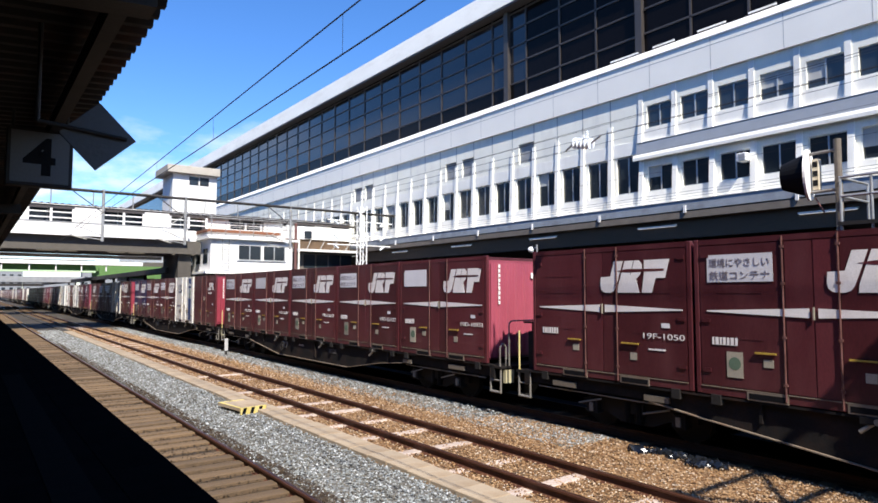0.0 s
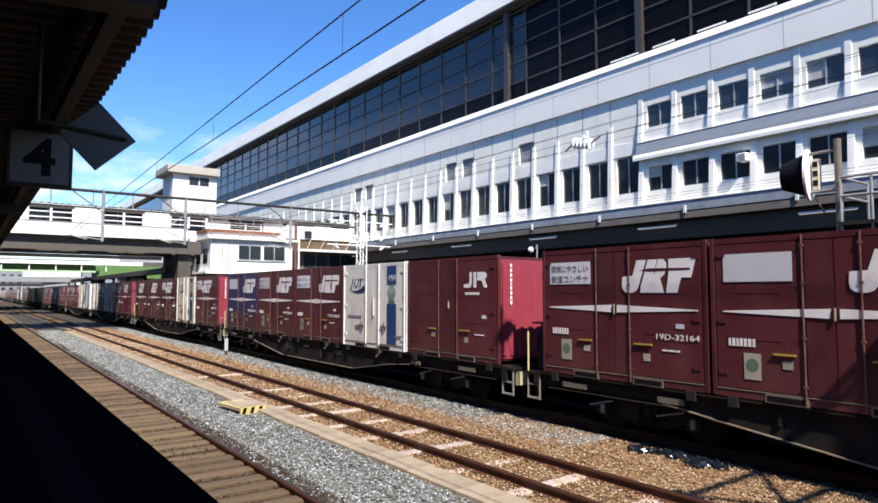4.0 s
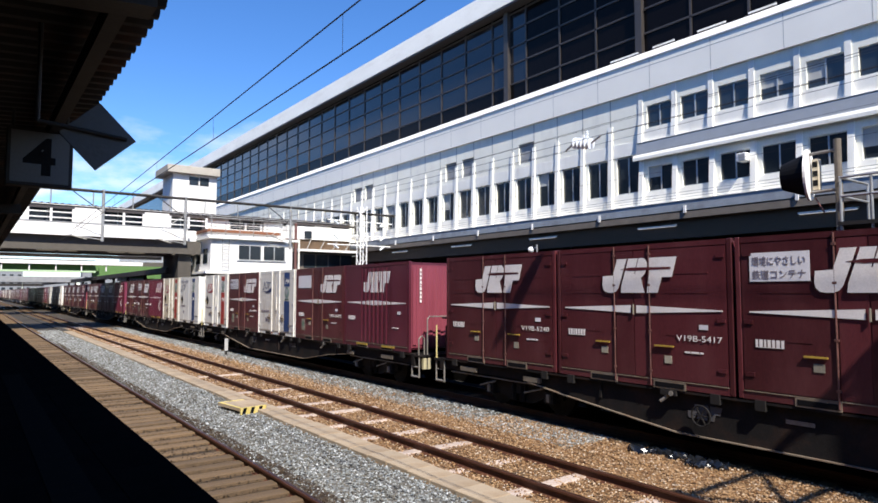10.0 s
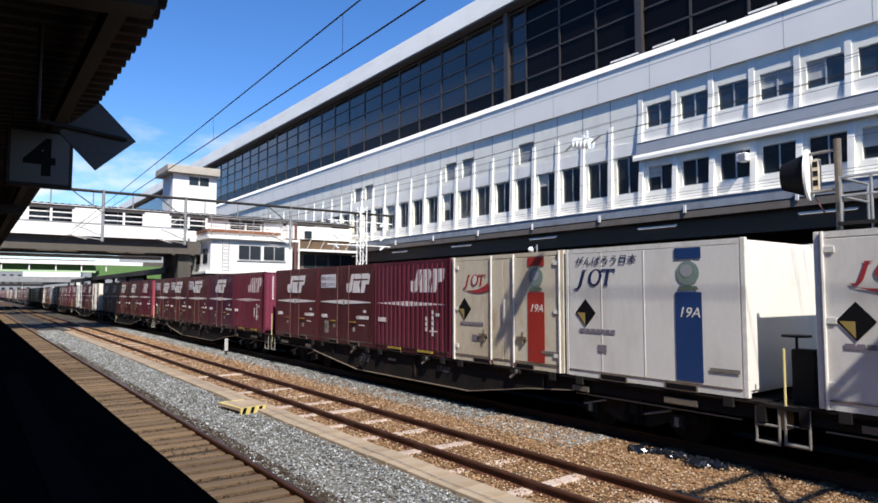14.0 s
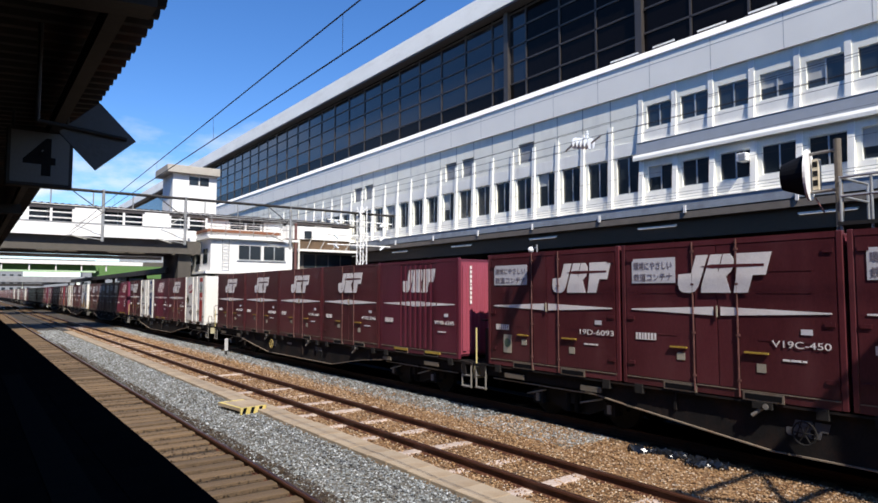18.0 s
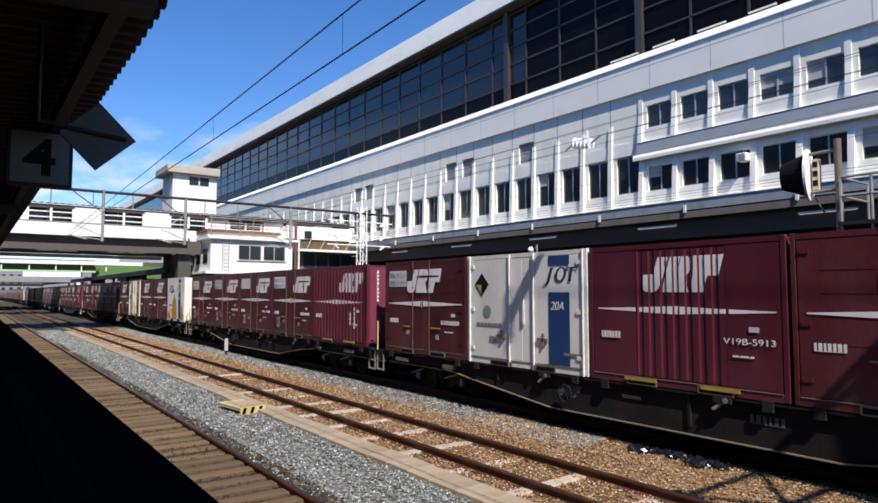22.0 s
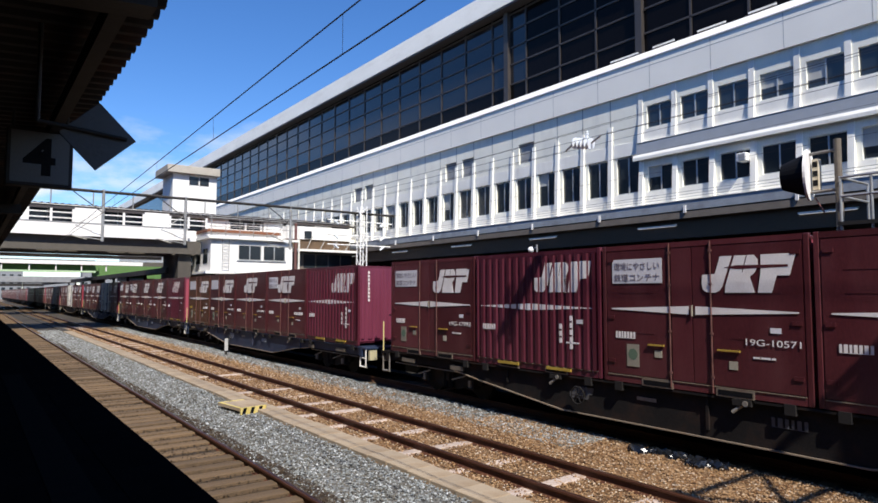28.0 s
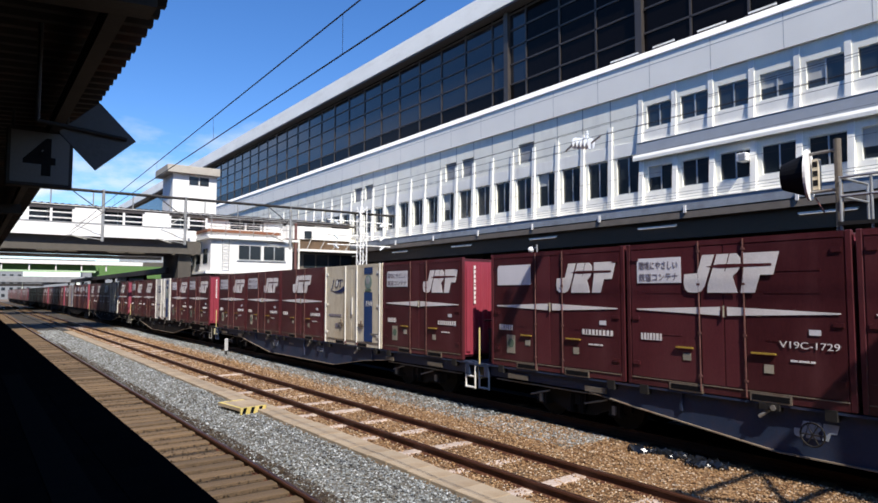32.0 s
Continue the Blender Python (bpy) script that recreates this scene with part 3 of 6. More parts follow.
FINS = [10.9 + 2.1 * j for j in range(-5, 36)]


def wall_with_holes(name, x0, x1, y0, y1, z0, z1, holes, material, parent):
    """A wall in the plane of y and z, cut by rows of holes (y0, y1, z0, z1)."""
    ys = sorted({y0, y1, *[h[0] for h in holes], *[h[1] for h in holes]})
    zs = sorted({z0, z1, *[h[2] for h in holes], *[h[3] for h in holes]})
    bm = bmesh.new()
    for a, b in zip(ys, ys[1:]):
        c = (a + b) / 2
        mine = [h for h in holes if h[0] < c < h[1]]
        run = None
        for p, q in zip(zs, zs[1:]):
            solid = not any(h[2] < (p + q) / 2 < h[3] for h in mine)
            if solid:
                run = (run[0], q) if run else (p, q)
            elif run:
                box(bm, x0, x1, a, b, *run)
                run = None
        if run:
            box(bm, x0, x1, a, b, *run)
    bmesh.ops.remove_doubles(bm, verts=bm.verts, dist=0.0005)
    return part(name, bm, material, parent)


holes, wins = [], []
for j, y in enumerate(FINS[:-1]):
    a, b = y + 0.30, y + 1.86
    if y + 1 < SPLIT:
        for z0, z1 in ((8.2, 9.58), (11.75, 13.02)):
            holes.append((a, b, z0, z1))
            wins.append((a, b, z0, z1, "two"))
    else:
        holes.append((a, b, 8.25, 10.38))
        wins.append((a, b, 8.25, 10.38, "tall"))
for ya in (29.95, 36.2, 38.3, 51.0, 53.1):
    holes.append((ya, ya + 1.45, 11.4, 12.75))
    wins.append((ya, ya + 1.45, 11.4, 12.75, "blank"))
wall_with_holes("office_wall", FX, FX + 0.3, Y0, Y1, 7.35, 13.876, holes, M["wall"], stn)
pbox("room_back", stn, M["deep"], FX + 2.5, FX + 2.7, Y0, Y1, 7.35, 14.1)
for y0, y1, z0, z1, what in wins:
    win = pbox("window", stn, M["pane"] if what != "blank" else M["louvre"], FX + 0.14, FX + 0.16, y0, y1, z0, z1, "dark office window" if what != "blank" else "grey louvred opening")
    if what == "blank":
        continue
    mid = (y0 + y1) / 2
    pbox("window_frame", win, M["alu"], FX + 0.09, FX + 0.135, mid - 0.03, mid + 0.03, z0, z1)
    for z in (z0, z1 - 0.05):
        pbox("window_frame", win, M["alu"], FX + 0.09, FX + 0.135, y0, y1, z, z + 0.05)
    if random.random() < 0.2:
        h = random.uniform(0.2, 0.7) * (z1 - z0)
        pbox("blind", win, M["blind"], FX + 0.137, FX + 0.139, y0 if random.random() < 0.5 else mid, y1, z1 - h, z1 - 0.05)

# fins: flush at the top, standing out further towards the foot
for y in FINS:
    spans = ((7.4, 9.98, 0.24), (10.99, 12.5, 0.20)) if y < SPLIT + 0.3 else ((7.4, 12.3, 0.24),)
    for z0, z1, d in spans:
        bm = bmesh.new()
        for q in (0.0,):
            lo = [(FX - d, y), (FX - d, y + 0.27), (FX - 0.002, y + 0.27), (FX - 0.002, y)]
            knee = z0 + (z1 - z0) * 0.45
            vs = [[bm.verts.new((px, py, z0)) for px, py in lo], [bm.verts.new((max(px, FX - d * 0.72), py, knee)) for px, py in lo], [bm.verts.new((max(px, FX - 0.05), py, z1)) for px, py in lo]]
            for r0, r1 in zip(vs, vs[1:]):
                for i in range(4):
                    k = (i + 1) % 4
                    bm.faces.new((r0[i], r0[k], r1[k], r1[i]))
            bm.faces.new(vs[0][::-1])
            bm.faces.new(vs[-1])
        part("fin", bm, M["fin"], stn, "white tapering concrete fin")
    if y < SPLIT + 0.3:
        pbox("pilaster", stn, M["fin"], FX - 0.045, FX - 0.004, y, y + 0.27, 12.51, 13.87, "flat white pilaster")
    else:
        pbox("panel_joint", stn, M["louvre"], FX - 0.012, FX - 0.004, y + 0.10, y + 0.15, 12.31, 13.87, "narrow panel joint")

for k in range(42):
    y = FINS[0] + 2.1 * k
    if y + 1 > SPLIT and y < FINS[-1]:
        pbox("spandrel", stn, M["fin"], FX - 0.04, FX - 0.003, y + 0.28, y + 2.09, 10.42, 11.15, "white spandrel panel")
        pbox("sill_panel", stn, M["fin"], FX - 0.05, FX - 0.003, y + 0.28, y + 2.09, 7.40, 8.2, "white sill panel")
    elif y + 1 <= SPLIT:
        pbox("sill_panel", stn, M["fin"], FX - 0.04, FX - 0.003, y + 0.28, y + 2.09, 10.99, 11.7, "white sill panel")
        pbox("sill_panel", stn, M["fin"], FX - 0.05, FX - 0.003, y + 0.28, y + 2.09, 7.40, 8.15, "white sill panel")

# ledges
pslab("mid_ledge", stn, M["ledge_light"], [(FX - 0.18, 10.2), (FX - 0.004, 10.2), (FX - 0.004, 10.95), (FX - 0.18, 10.92)], 1, Y0, SPLIT, "grey-blue fascia between the storeys")
pslab("mid_ledge_lip", stn, M["fin"], [(FX - 0.27, 9.98), (FX - 0.183, 9.98), (FX - 0.183, 10.30), (FX - 0.20, 10.30), (FX - 0.27, 10.14)], 1, Y0, SPLIT + 0.2, "bright white lip of the ledge")
pbox("ledge_cap", stn, M["fin"], FX - 0.20, FX - 0.004, Y0, SPLIT, 10.955, 10.985)
pbox("low_ledge", stn, M["ledge"], FX - 0.6, FX + 0.3, Y0, Y1, 6.85, 7.36, "grey-blue fascia under the office storeys")
pbox("low_ledge_cap", stn, M["fin"], FX - 0.64, FX - 0.004, Y0, Y1, 7.362, 7.40)
for k in range(16):
    pbox("bracket", stn, M["white_paint"], FX - 0.66, FX - 0.602, 2 + 5.5 * k, 2.14 + 5.5 * k, 6.72, 7.1)
for i in range(3):
    prod("ledge_pipe", stn, M["grey_steel"], (FX - 0.5, Y0, 7.55 + 0.14 * i), (FX - 0.5, 95, 7.55 + 0.14 * i), 0.016)

# cornice
pslab("cornice", stn, M["cornice"], [(FX - 0.16, 13.88), (FX + 0.3, 13.88), (FX + 0.3, 15.64), (FX - 0.16, 15.60)], 1, Y0, Y1, "pale grey-white panelled cornice")
pslab("cornice_cap", stn, M["white_paint"], [(FX - 0.22, 15.604), (FX + 1.5, 15.644), (FX + 1.5, 16.24), (FX + 0.35, 16.22), (FX - 0.22, 15.66)], 1, Y0, Y1, "bright white sloping cap of the cornice")
for k in range(44):
    pbox("cornice_joint", stn, M["louvre"], FX - 0.165, FX - 0.16, Y0 + 3.6 * k, Y0 + 3.6 * k + 0.02, 13.90, 15.58)
for z in (15.18,):
    pbox("cornice_line", stn, M["louvre"], FX - 0.166, FX - 0.161, Y0, Y1, z, z + 0.025)

# dark glass hall above
GX = FX + 1.6
GT = 23.62
pbox("hall_back", stn, M["deep"], GX + 8, GX + 8.3, Y0, Y1, 15, GT + 1.5)
# mullions: wide bays at the near end, closer ones along the rest of the hall
GM = [22.54 - 3.25 * i for i in range(9, 0, -1)] + [22.54, 25.88, 28.97, 32.19, 34.08] + [35.85 + 3.26 * i for i in range(26)]
rowz = [16.3, 17.9, 19.38, 20.66, 21.95, 23.2, GT]
for i, (a, b) in enumerate(zip(GM, GM[1:])):
    for z0, z1 in zip(rowz, rowz[1:]):
        pbox("glass_pane", stn, M["mirror_glass"] if a > 32 and z0 > 17 and z1 < GT else M["curtain"], GX, GX + 0.03, a + 0.05, b - 0.05, z0 + 0.03, z1 - 0.03)
for i, y in enumerate(GM):
    thick = any(abs(y - q) < 0.1 for q in (34.08, 22.54, 9.54))
    w = 0.22 if thick else 0.06
    pbox("mullion", stn, M["mullion"], GX - (0.30 if thick else 0.08), GX - 0.004, y - w, y + w, 16.2, GT)
for z in rowz[:-1]:
    pbox("transom", stn, M["mullion"], GX - 0.08, GX - 0.003, GM[0], GM[-1], z - 0.05, z + 0.05)
pbox("glass_pane", stn, M["mirror_glass"], GX, GX + 0.03, GM[-1] + 0.07, Y1, 16.33, GT)
pbox("hall_plinth", stn, M["mullion"], GX - 0.03, GX + 0.2, Y0, Y1, 15.5, 16.27)
pslab("roof_eave", stn, M["roofgrey"], [(GX - 0.95, GT - 0.05), (GX + 14, GT - 0.05), (GX + 14, GT + 3.4), (GX - 0.80, GT + 1.66)], 1, Y0, 190, "pale weathered roof fascia of the hall")
pbox("eave_shadow_gap", stn, M["mullion"], GX - 0.9, GX - 0.02, Y0, Y1, GT - 0.22, GT - 0.055)

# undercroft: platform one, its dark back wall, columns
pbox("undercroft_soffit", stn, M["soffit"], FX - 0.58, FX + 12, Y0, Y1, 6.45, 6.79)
pbox("undercroft_beam", stn, M["beam_brown"], FX - 0.30, FX - 0.05, Y0, Y1, 5.45, 6.446, "brown beam under the soffit")
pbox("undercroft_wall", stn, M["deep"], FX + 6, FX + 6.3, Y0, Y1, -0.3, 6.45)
pbox("hall_end_far", stn, M["wall"], FX + 0.32, FX + 14, Y1, Y1 + 0.3, 0, 15.9)
pbox("hall_end_near", stn, M["wall"], FX + 0.32, FX + 14, Y0 - 0.3, Y0, 0, 15.9)
for k in range(20):
    pbox("undercroft_column", stn, M["deep"], FX + 2.4, FX + 3.1, -4 + 8.4 * k, -3.2 + 8.4 * k, 0.9, 6.45)
p1 = empty("far_platform", pose(0, 0, 0), "shaded concrete platform behind the freight train", "platform", kind="structure")
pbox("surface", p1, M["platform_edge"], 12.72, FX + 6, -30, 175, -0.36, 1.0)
for k in range(7):
    lampo = empty("tube_lamp", pose(FX - 0.36, 3.5 + 8.46 * k, 6.12), "slim tube lamp along the brown beam", "lamp", "tube lamps under the station")
    pbox("housing", lampo, M["white_paint"], -0.05, 0.05, -1.2, 1.2, 0.0, 0.08)
    pbox("tube", lampo, M["tube"], -0.02, 0.02, -1.15, 1.15, -0.03, -0.002)

ac = empty("air_conditioner", pose(FX - 0.25, 15.64, 9.13), "small white cooling unit fixed at an office window", "air conditioner")
pbox("case", ac, M["white_paint"], -0.2, 0.38, -0.24, 0.24, -0.2, 0.2, "", 0.02)
pbox("grille", ac, M["louvre"], -0.215, -0.202, -0.18, 0.12, -0.14, 0.14)

# White bars, with made-up brackets, stand in for pale reflections along the sill.
for ya, yb in ((22.5, 24.5), (20.1, 21.5), (17.1, 18.7), (14.5, 15.9)):
    pbox("sill_tube", stn, M["white_paint"], GX - 0.42, GX - 0.36, ya, yb, 16.70, 16.78, "white bar standing in for a reflection on the hall sill")
    for y in (ya + 0.15, yb - 0.2):
        pbox("tube_bracket", stn, M["mullion"], GX - 0.41, GX - 0.082, y, y + 0.05, 16.66, 16.698)
# ---- overbridge and its buildings ----
BY = 53.0
br = empty("overbridge", pose(0, 0, 0), "white concourse bridge over the tracks with a dark roof", "bridge", kind="structure")
pbox("deck_fascia", br, M["white_paint"], -12, 14.0, BY, BY + 0.3, 6.80, 7.75, "white concrete fascia")
pbox("deck_fascia", br, M["white_paint"], 14.0, FX, BY + 1.5, BY + 1.8, 6.80, 7.75, "white concrete fascia")
pbox("fascia_line", br, M["louvre"], -12, 14.0, BY - 0.03, BY - 0.003, 7.72, 7.78)
pbox("deck", br, M["girder"], -12, FX, BY + 1.81, BY + 6.5, 6.60, 6.95)
for k in range(4):
    pbox("girder", br, M["girder"], -12, 15.2, BY + 0.5 + 1.7 * k, BY + 0.8 + 1.7 * k, 5.75, 6.79)
pbox("pier", br, M["deep"], 13.6, 14.6, BY + 1, BY + 6, -0.3, 6.6)
for n in range(-4, 5):
    x = 6.06 + 4.76 * n
    yb, grow = (BY, 1.0) if x < 13.5 else (BY + 1.5, 1.028)
    x *= grow
    pbox("parapet_panel", br, M["white_paint"], x, x + 1.77, yb + 0.05, yb + 0.2, 7.80, 8.86, "solid white parapet panel")
    for d in (1.78, 3.20, 4.60):
        pbox("rail_post", br, M["white_paint"], x + d, x + d + 0.15, yb + 0.05, yb + 0.15, 7.80, 8.72)
    for z in (8.02, 8.42):
        pbox("rail_bar", br, M["white_paint"], x + 1.78, x + 4.75, yb + 0.08, yb + 0.13, z, z + 0.08)
    for d in (1.5, 3.3):
        pbox("window", br, M["pane"], x + d, x + d + 1.7, BY + 2.4, BY + 2.45, 7.8, 9.0, "dark concourse window")
pbox("concourse_wall", br, M["louvre"], -12, FX, BY + 2.46, BY + 2.7, 7.0, 9.1)
bm = bmesh.new()
prevs = None
for i in range(int(42 / 0.22)):
    xx = -12 + 0.22 * i
    dz = 0.07 * (i % 2)
    cur = [bm.verts.new((xx, BY + 1.2, 9.05 + dz)), bm.verts.new((xx, BY + 6.8, 9.55 + dz)), bm.verts.new((xx, BY + 6.8, 9.65 + dz)), bm.verts.new((xx, BY + 1.2, 9.2 + dz))]
    if prevs:
        for a in range(4):
            b = (a + 1) % 4
            bm.faces.new((prevs[a], cur[a], cur[b], prevs[b]))
    prevs = cur
part("roof", bm, M["dark_roof"], br, "dark corrugated roof")
pbox("roof_beam", br, M["mullion"], -12, FX, BY + 1.25, BY + 1.35, 8.85, 9.04)

tow = empty("lift_tower", pose(0, 0, 0), "white lift tower with an overhanging roof slab", "tower")
TX0, TX1, TY = 13.25, 16.82, BY + 1.9
pbox("wall", tow, M["white_paint"], TX0, TX1, TY, TY + 3.4, 8.9, 12.52, "white rendered wall", 0.02)
pbox("roof_slab", tow, M["slab_grey"], TX0 - 0.55, TX1 + 0.15, TY - 0.45, TY + 3.8, 12.52, 13.16, "grey overhanging roof slab", 0.03)
for i in range(2):
    w = pbox("window", tow, M["pane"], 14.6 + 0.85 * i, 15.3 + 0.85 * i, TY - 0.03, TY - 0.004, 11.65, 12.35)
    pbox("window_frame", w, M["frame_dark"], 14.55 + 0.85 * i, 14.6 + 0.85 * i, TY - 0.05, TY - 0.004, 11.6, 12.4)
pbox("vent", tow, M["grey_steel"], 13.6, 14.2, TY + 1, TY + 2, 13.162, 13.3)

# office box on stilts beside the bridge
bx = empty("signal_office", pose(0, 0, 0), "small white track-side office with a brown roof edge", "building")
OX0, OX1, OY = 15.4, 22.3, BY - 1.6
OZ0, OZ1 = 4.35, 6.95
pbox("wall", bx, M["white_paint"], OX0, OX1, OY, OY + 6, OZ0, OZ1, "white boarded wall", 0.02)
pbox("roof", bx, M["roofgrey"], OX0 - 0.3, OX1 + 0.4, OY - 0.35, OY + 6.2, OZ1, OZ1 + 0.18, "flat roof with an overhang")
pbox("roof_edge", bx, M["brown_roof"], OX0 - 0.3, OX1 - 1.0, OY + 0.1, OY + 5, OZ1 + 0.55, OZ1 + 0.78, "rusty brown roof edge")
pbox("roof_edge", bx, M["white_paint"], OX0 - 0.2, OX1 - 1.2, OY + 0.3, OY + 5, OZ1 + 0.182, OZ1 + 0.55)
for i in range(4):
    a = 17.65 + 0.94 * i + (0.22 if i > 1 else 0)
    w = pbox("window", bx, M["pane"], a, a + 0.86, OY - 0.03, OY - 0.004, 5.35, 6.5, "dark sliding window")
    pbox("window_frame", w, M["alu"], a + 0.86, a + 0.94, OY - 0.05, OY - 0.004, 5.3, 6.55)
pbox("sill", bx, M["alu"], 17.5, 21.7, OY - 0.09, OY - 0.004, 5.22, 5.30)
pbox("rear_wall", bx, M["white_paint"], OX0, OX1, OY + 6.004, OY + 11, OZ0, 6.5, "white wall running on under the bridge")
for i in range(5):
    w = pbox("side_window", bx, M["pane"], OX0 - 0.03, OX0 - 0.004, OY + 0.8 + 2.0 * i, OY + 2.0 + 2.0 * i, 5.0, 6.2, "dark side window")
pbox("plinth", bx, M["roofgrey"], OX0 - 0.5, OX1 + 0.3, OY - 0.4, OY + 6, OZ0 - 0.2, OZ0 - 0.003)
for a in (OX0 + 0.2, OX1 - 0.5):
    for b in (OY + 0.3, OY + 5.2):
        pbox("stilt", bx, M["girder"], a, a + 0.3, b, b + 0.3, 1.0, OZ0 - 0.2)
prod("drainpipe", bx, M["rod"], (OX1 + 0.2, OY - 0.2, OZ0), (OX1 + 0.2, OY - 0.2, 8.6), 0.13, "tall rusty pipe")
prod("drainpipe", bx, M["rod_white"], (OX1 + 0.5, OY - 0.2, OZ0), (OX1 + 0.5, OY - 0.2, 8.2), 0.09)
for i in range(9):
    pbox("rung", bx, M["grey_steel"], OX0 + 0.9, OX0 + 1.4, OY - 0.14, OY - 0.10, OZ0 + 0.2 + 0.28 * i, OZ0 + 0.23 + 0.28 * i)
for i in range(2):
    pbox("ladder_side", bx, M["grey_steel"], OX0 + 0.85 + 0.55 * i, OX0 + 0.89 + 0.55 * i, OY - 0.15, OY - 0.09, OZ0, OZ1)
for z in (7.95, 8.3, 8.65):
    prod("roof_rail", bx, M["grey_steel"], (OX0 - 0.2, OY, z), (OX1 + 0.3, OY, z), 0.03)
for i in range(7):
    prod("roof_rail_post", bx, M["grey_steel"], (OX0 + 1.15 * i, OY, OZ1 + 0.18), (OX0 + 1.15 * i, OY, 8.65), 0.03)

wing = empty("bridge_stair_house", pose(0, 0, 0), "white stair house linking bridge and station", "building")
pbox("wall", wing, M["white_paint"], 22.6, FX - 1.1, BY + 0.2, BY + 1.4, 7.45, 8.6, "white parapet wall")
pbox("under_fascia", wing, M["beam_brown"], 22.6, FX - 1.1, BY + 0.35, BY + 1.4, 6.55, 7.446, "stained brown fascia")
for i in range(5):
    prod("hanging_pipe", wing, M["grey_steel"], (23.0 + 1.3 * i, BY - 0.1, 6.5), (23.6 + 1.3 * i, BY - 0.1, 7.6 + 0.15 * (i % 2)), 0.03)
pbox("lower_wall", wing, M["soffit"], 22.6, FX - 1.1, BY + 0.3, BY + 1.3, 1.0, 6.3)
pbox("canopy", wing, M["roofgrey"], 22.5, FX - 1.0, BY - 0.8, BY + 1.4, 6.3, 6.5)
for i in range(4):
    pbox("window", wing, M["pane"], 24.2 + 1.25 * i, 25.3 + 1.25 * i, BY + 0.25, BY + 0.297, 4.9, 6.1)
pbox("window", wing, M["pane"], 24.2, 24.9, BY + 0.15, BY + 0.197, 7.5, 8.2)

# ---- overhead line gantries ----


def gantry(y, x0, x1, z, masts):
    g = empty("line_gantry", pose(0, 0, 0), "grey steel gantry carrying the overhead wires", "gantry", "line gantries")
    prod("beam", g, M["frame_dark"], (x0, y, z), (x1, y, z), 0.10)
    for x in masts:
        prod("drop_post", g, M["grey_steel"], (x, y, z + 0.15), (x, y, z - 3.3), 0.10, "", 10)
        prod("cantilever", g, M["grey_steel"], (x, y, z - 2.9), (x - 1.6, y, z - 2.3), 0.035)
        prod("cantilever", g, M["grey_steel"], (x, y, z - 3.2), (x - 1.9, y, z - 2.95), 0.03)
        prod("stay", g, M["grey_steel"], (x, y, z - 1.2), (x - 1.6, y, z - 2.3), 0.025)
        prod("steady_arm", g, M["rod_white"], (x - 1.9, y, z - 2.95), (x - 0.9, y, z - 3.2), 0.022)
        prod("insulator", g, M["porcelain"], (x - 0.2, y, z - 2.82), (x - 0.6, y, z - 2.67), 0.07)
        prod("brace", g, M["frame_dark"], (x - 1.9, y, z), (x, y, z - 1.4), 0.035)
    for i in range(int((x1 - x0) / 2.4)):
        prod("hanger", g, M["grey_steel"], (x0 + 2.4 * i, y, z), (x0 + 2.4 * i, y, z - 1.05), 0.04)
    prod("lower_beam", g, M["grey_steel"], (x0, y, z - 1.05), (x1, y, z - 1.05), 0.03)
    return g


GY = 47.0
gantry(GY, -8, 30.5, 9.32, (7.0, 12.25, 20.2))
mast = empty("lattice_mast", pose(26.6, GY, 0), "white lattice steel mast beside the platform", "mast")
for a in (-0.3, 0.3):
    for b in (-0.3, 0.3):
        prod("leg", mast, M["white_paint"], (a, b, 1.0), (a, b, 9.9), 0.05)
for k in range(12):
    z = 1.2 + 0.72 * k
    s = 1 if k % 2 else -1
    for b in (-0.3, 0.3):
        prod("lacing", mast, M["white_paint"], (-0.3 * s, b, z), (0.3 * s, b, z + 0.72), 0.025)
    prod("lacing", mast, M["white_paint"], (-0.3, -0.3 * s, z), (-0.3, 0.3 * s, z + 0.72), 0.025)
for z in (6.6, 7.4, 8.6):
    prod("arm", mast, M["white_paint"], (-3.2, 0, z), (3.0, 0, z), 0.05)
    prod("insulator", mast, M["porcelain"], (-2.6, 0, z), (-2.2, 0, z - 0.3), 0.09)
    prod("insulator", mast, M["porcelain"], (2.2, 0, z), (1.8, 0, z - 0.3), 0.09)

# a lattice beam behind the camera; its shadow falls on the ballast and the train
lat = empty("lattice_beam_gantry", pose(0, -1.34, 0), "laced steel beam gantry over the freight track", "gantry", "line gantries")
for z in (6.3, 7.5):
    prod("chord", lat, M["grey_steel"], (5.85, 0, z), (14.15, 0, z), 0.06)
for i in range(8):
    a, b = 6.0 + 0.98 * i, 6.98 + 0.98 * i
    prod("lacing", lat, M["grey_steel"], (a, 0, 6.3 if i % 2 else 7.5), (b, 0, 7.5 if i % 2 else 6.3), 0.05)
# Solid panel added out of view to shade the train's near end.
pbox("walkway_panel", lat, M["grey_steel"], 8.2, 14.0, 0.08, 0.12, 3.4, 7.45, "unseen panel added to shade the train")
prod("post", lat, M["grey_steel"], (6.0, 0, -0.36), (6.0, 0, 7.7), 0.11)
prod("post", lat, M["grey_steel"], (13.9, 0, 1.0), (13.9, 0, 7.7), 0.11)

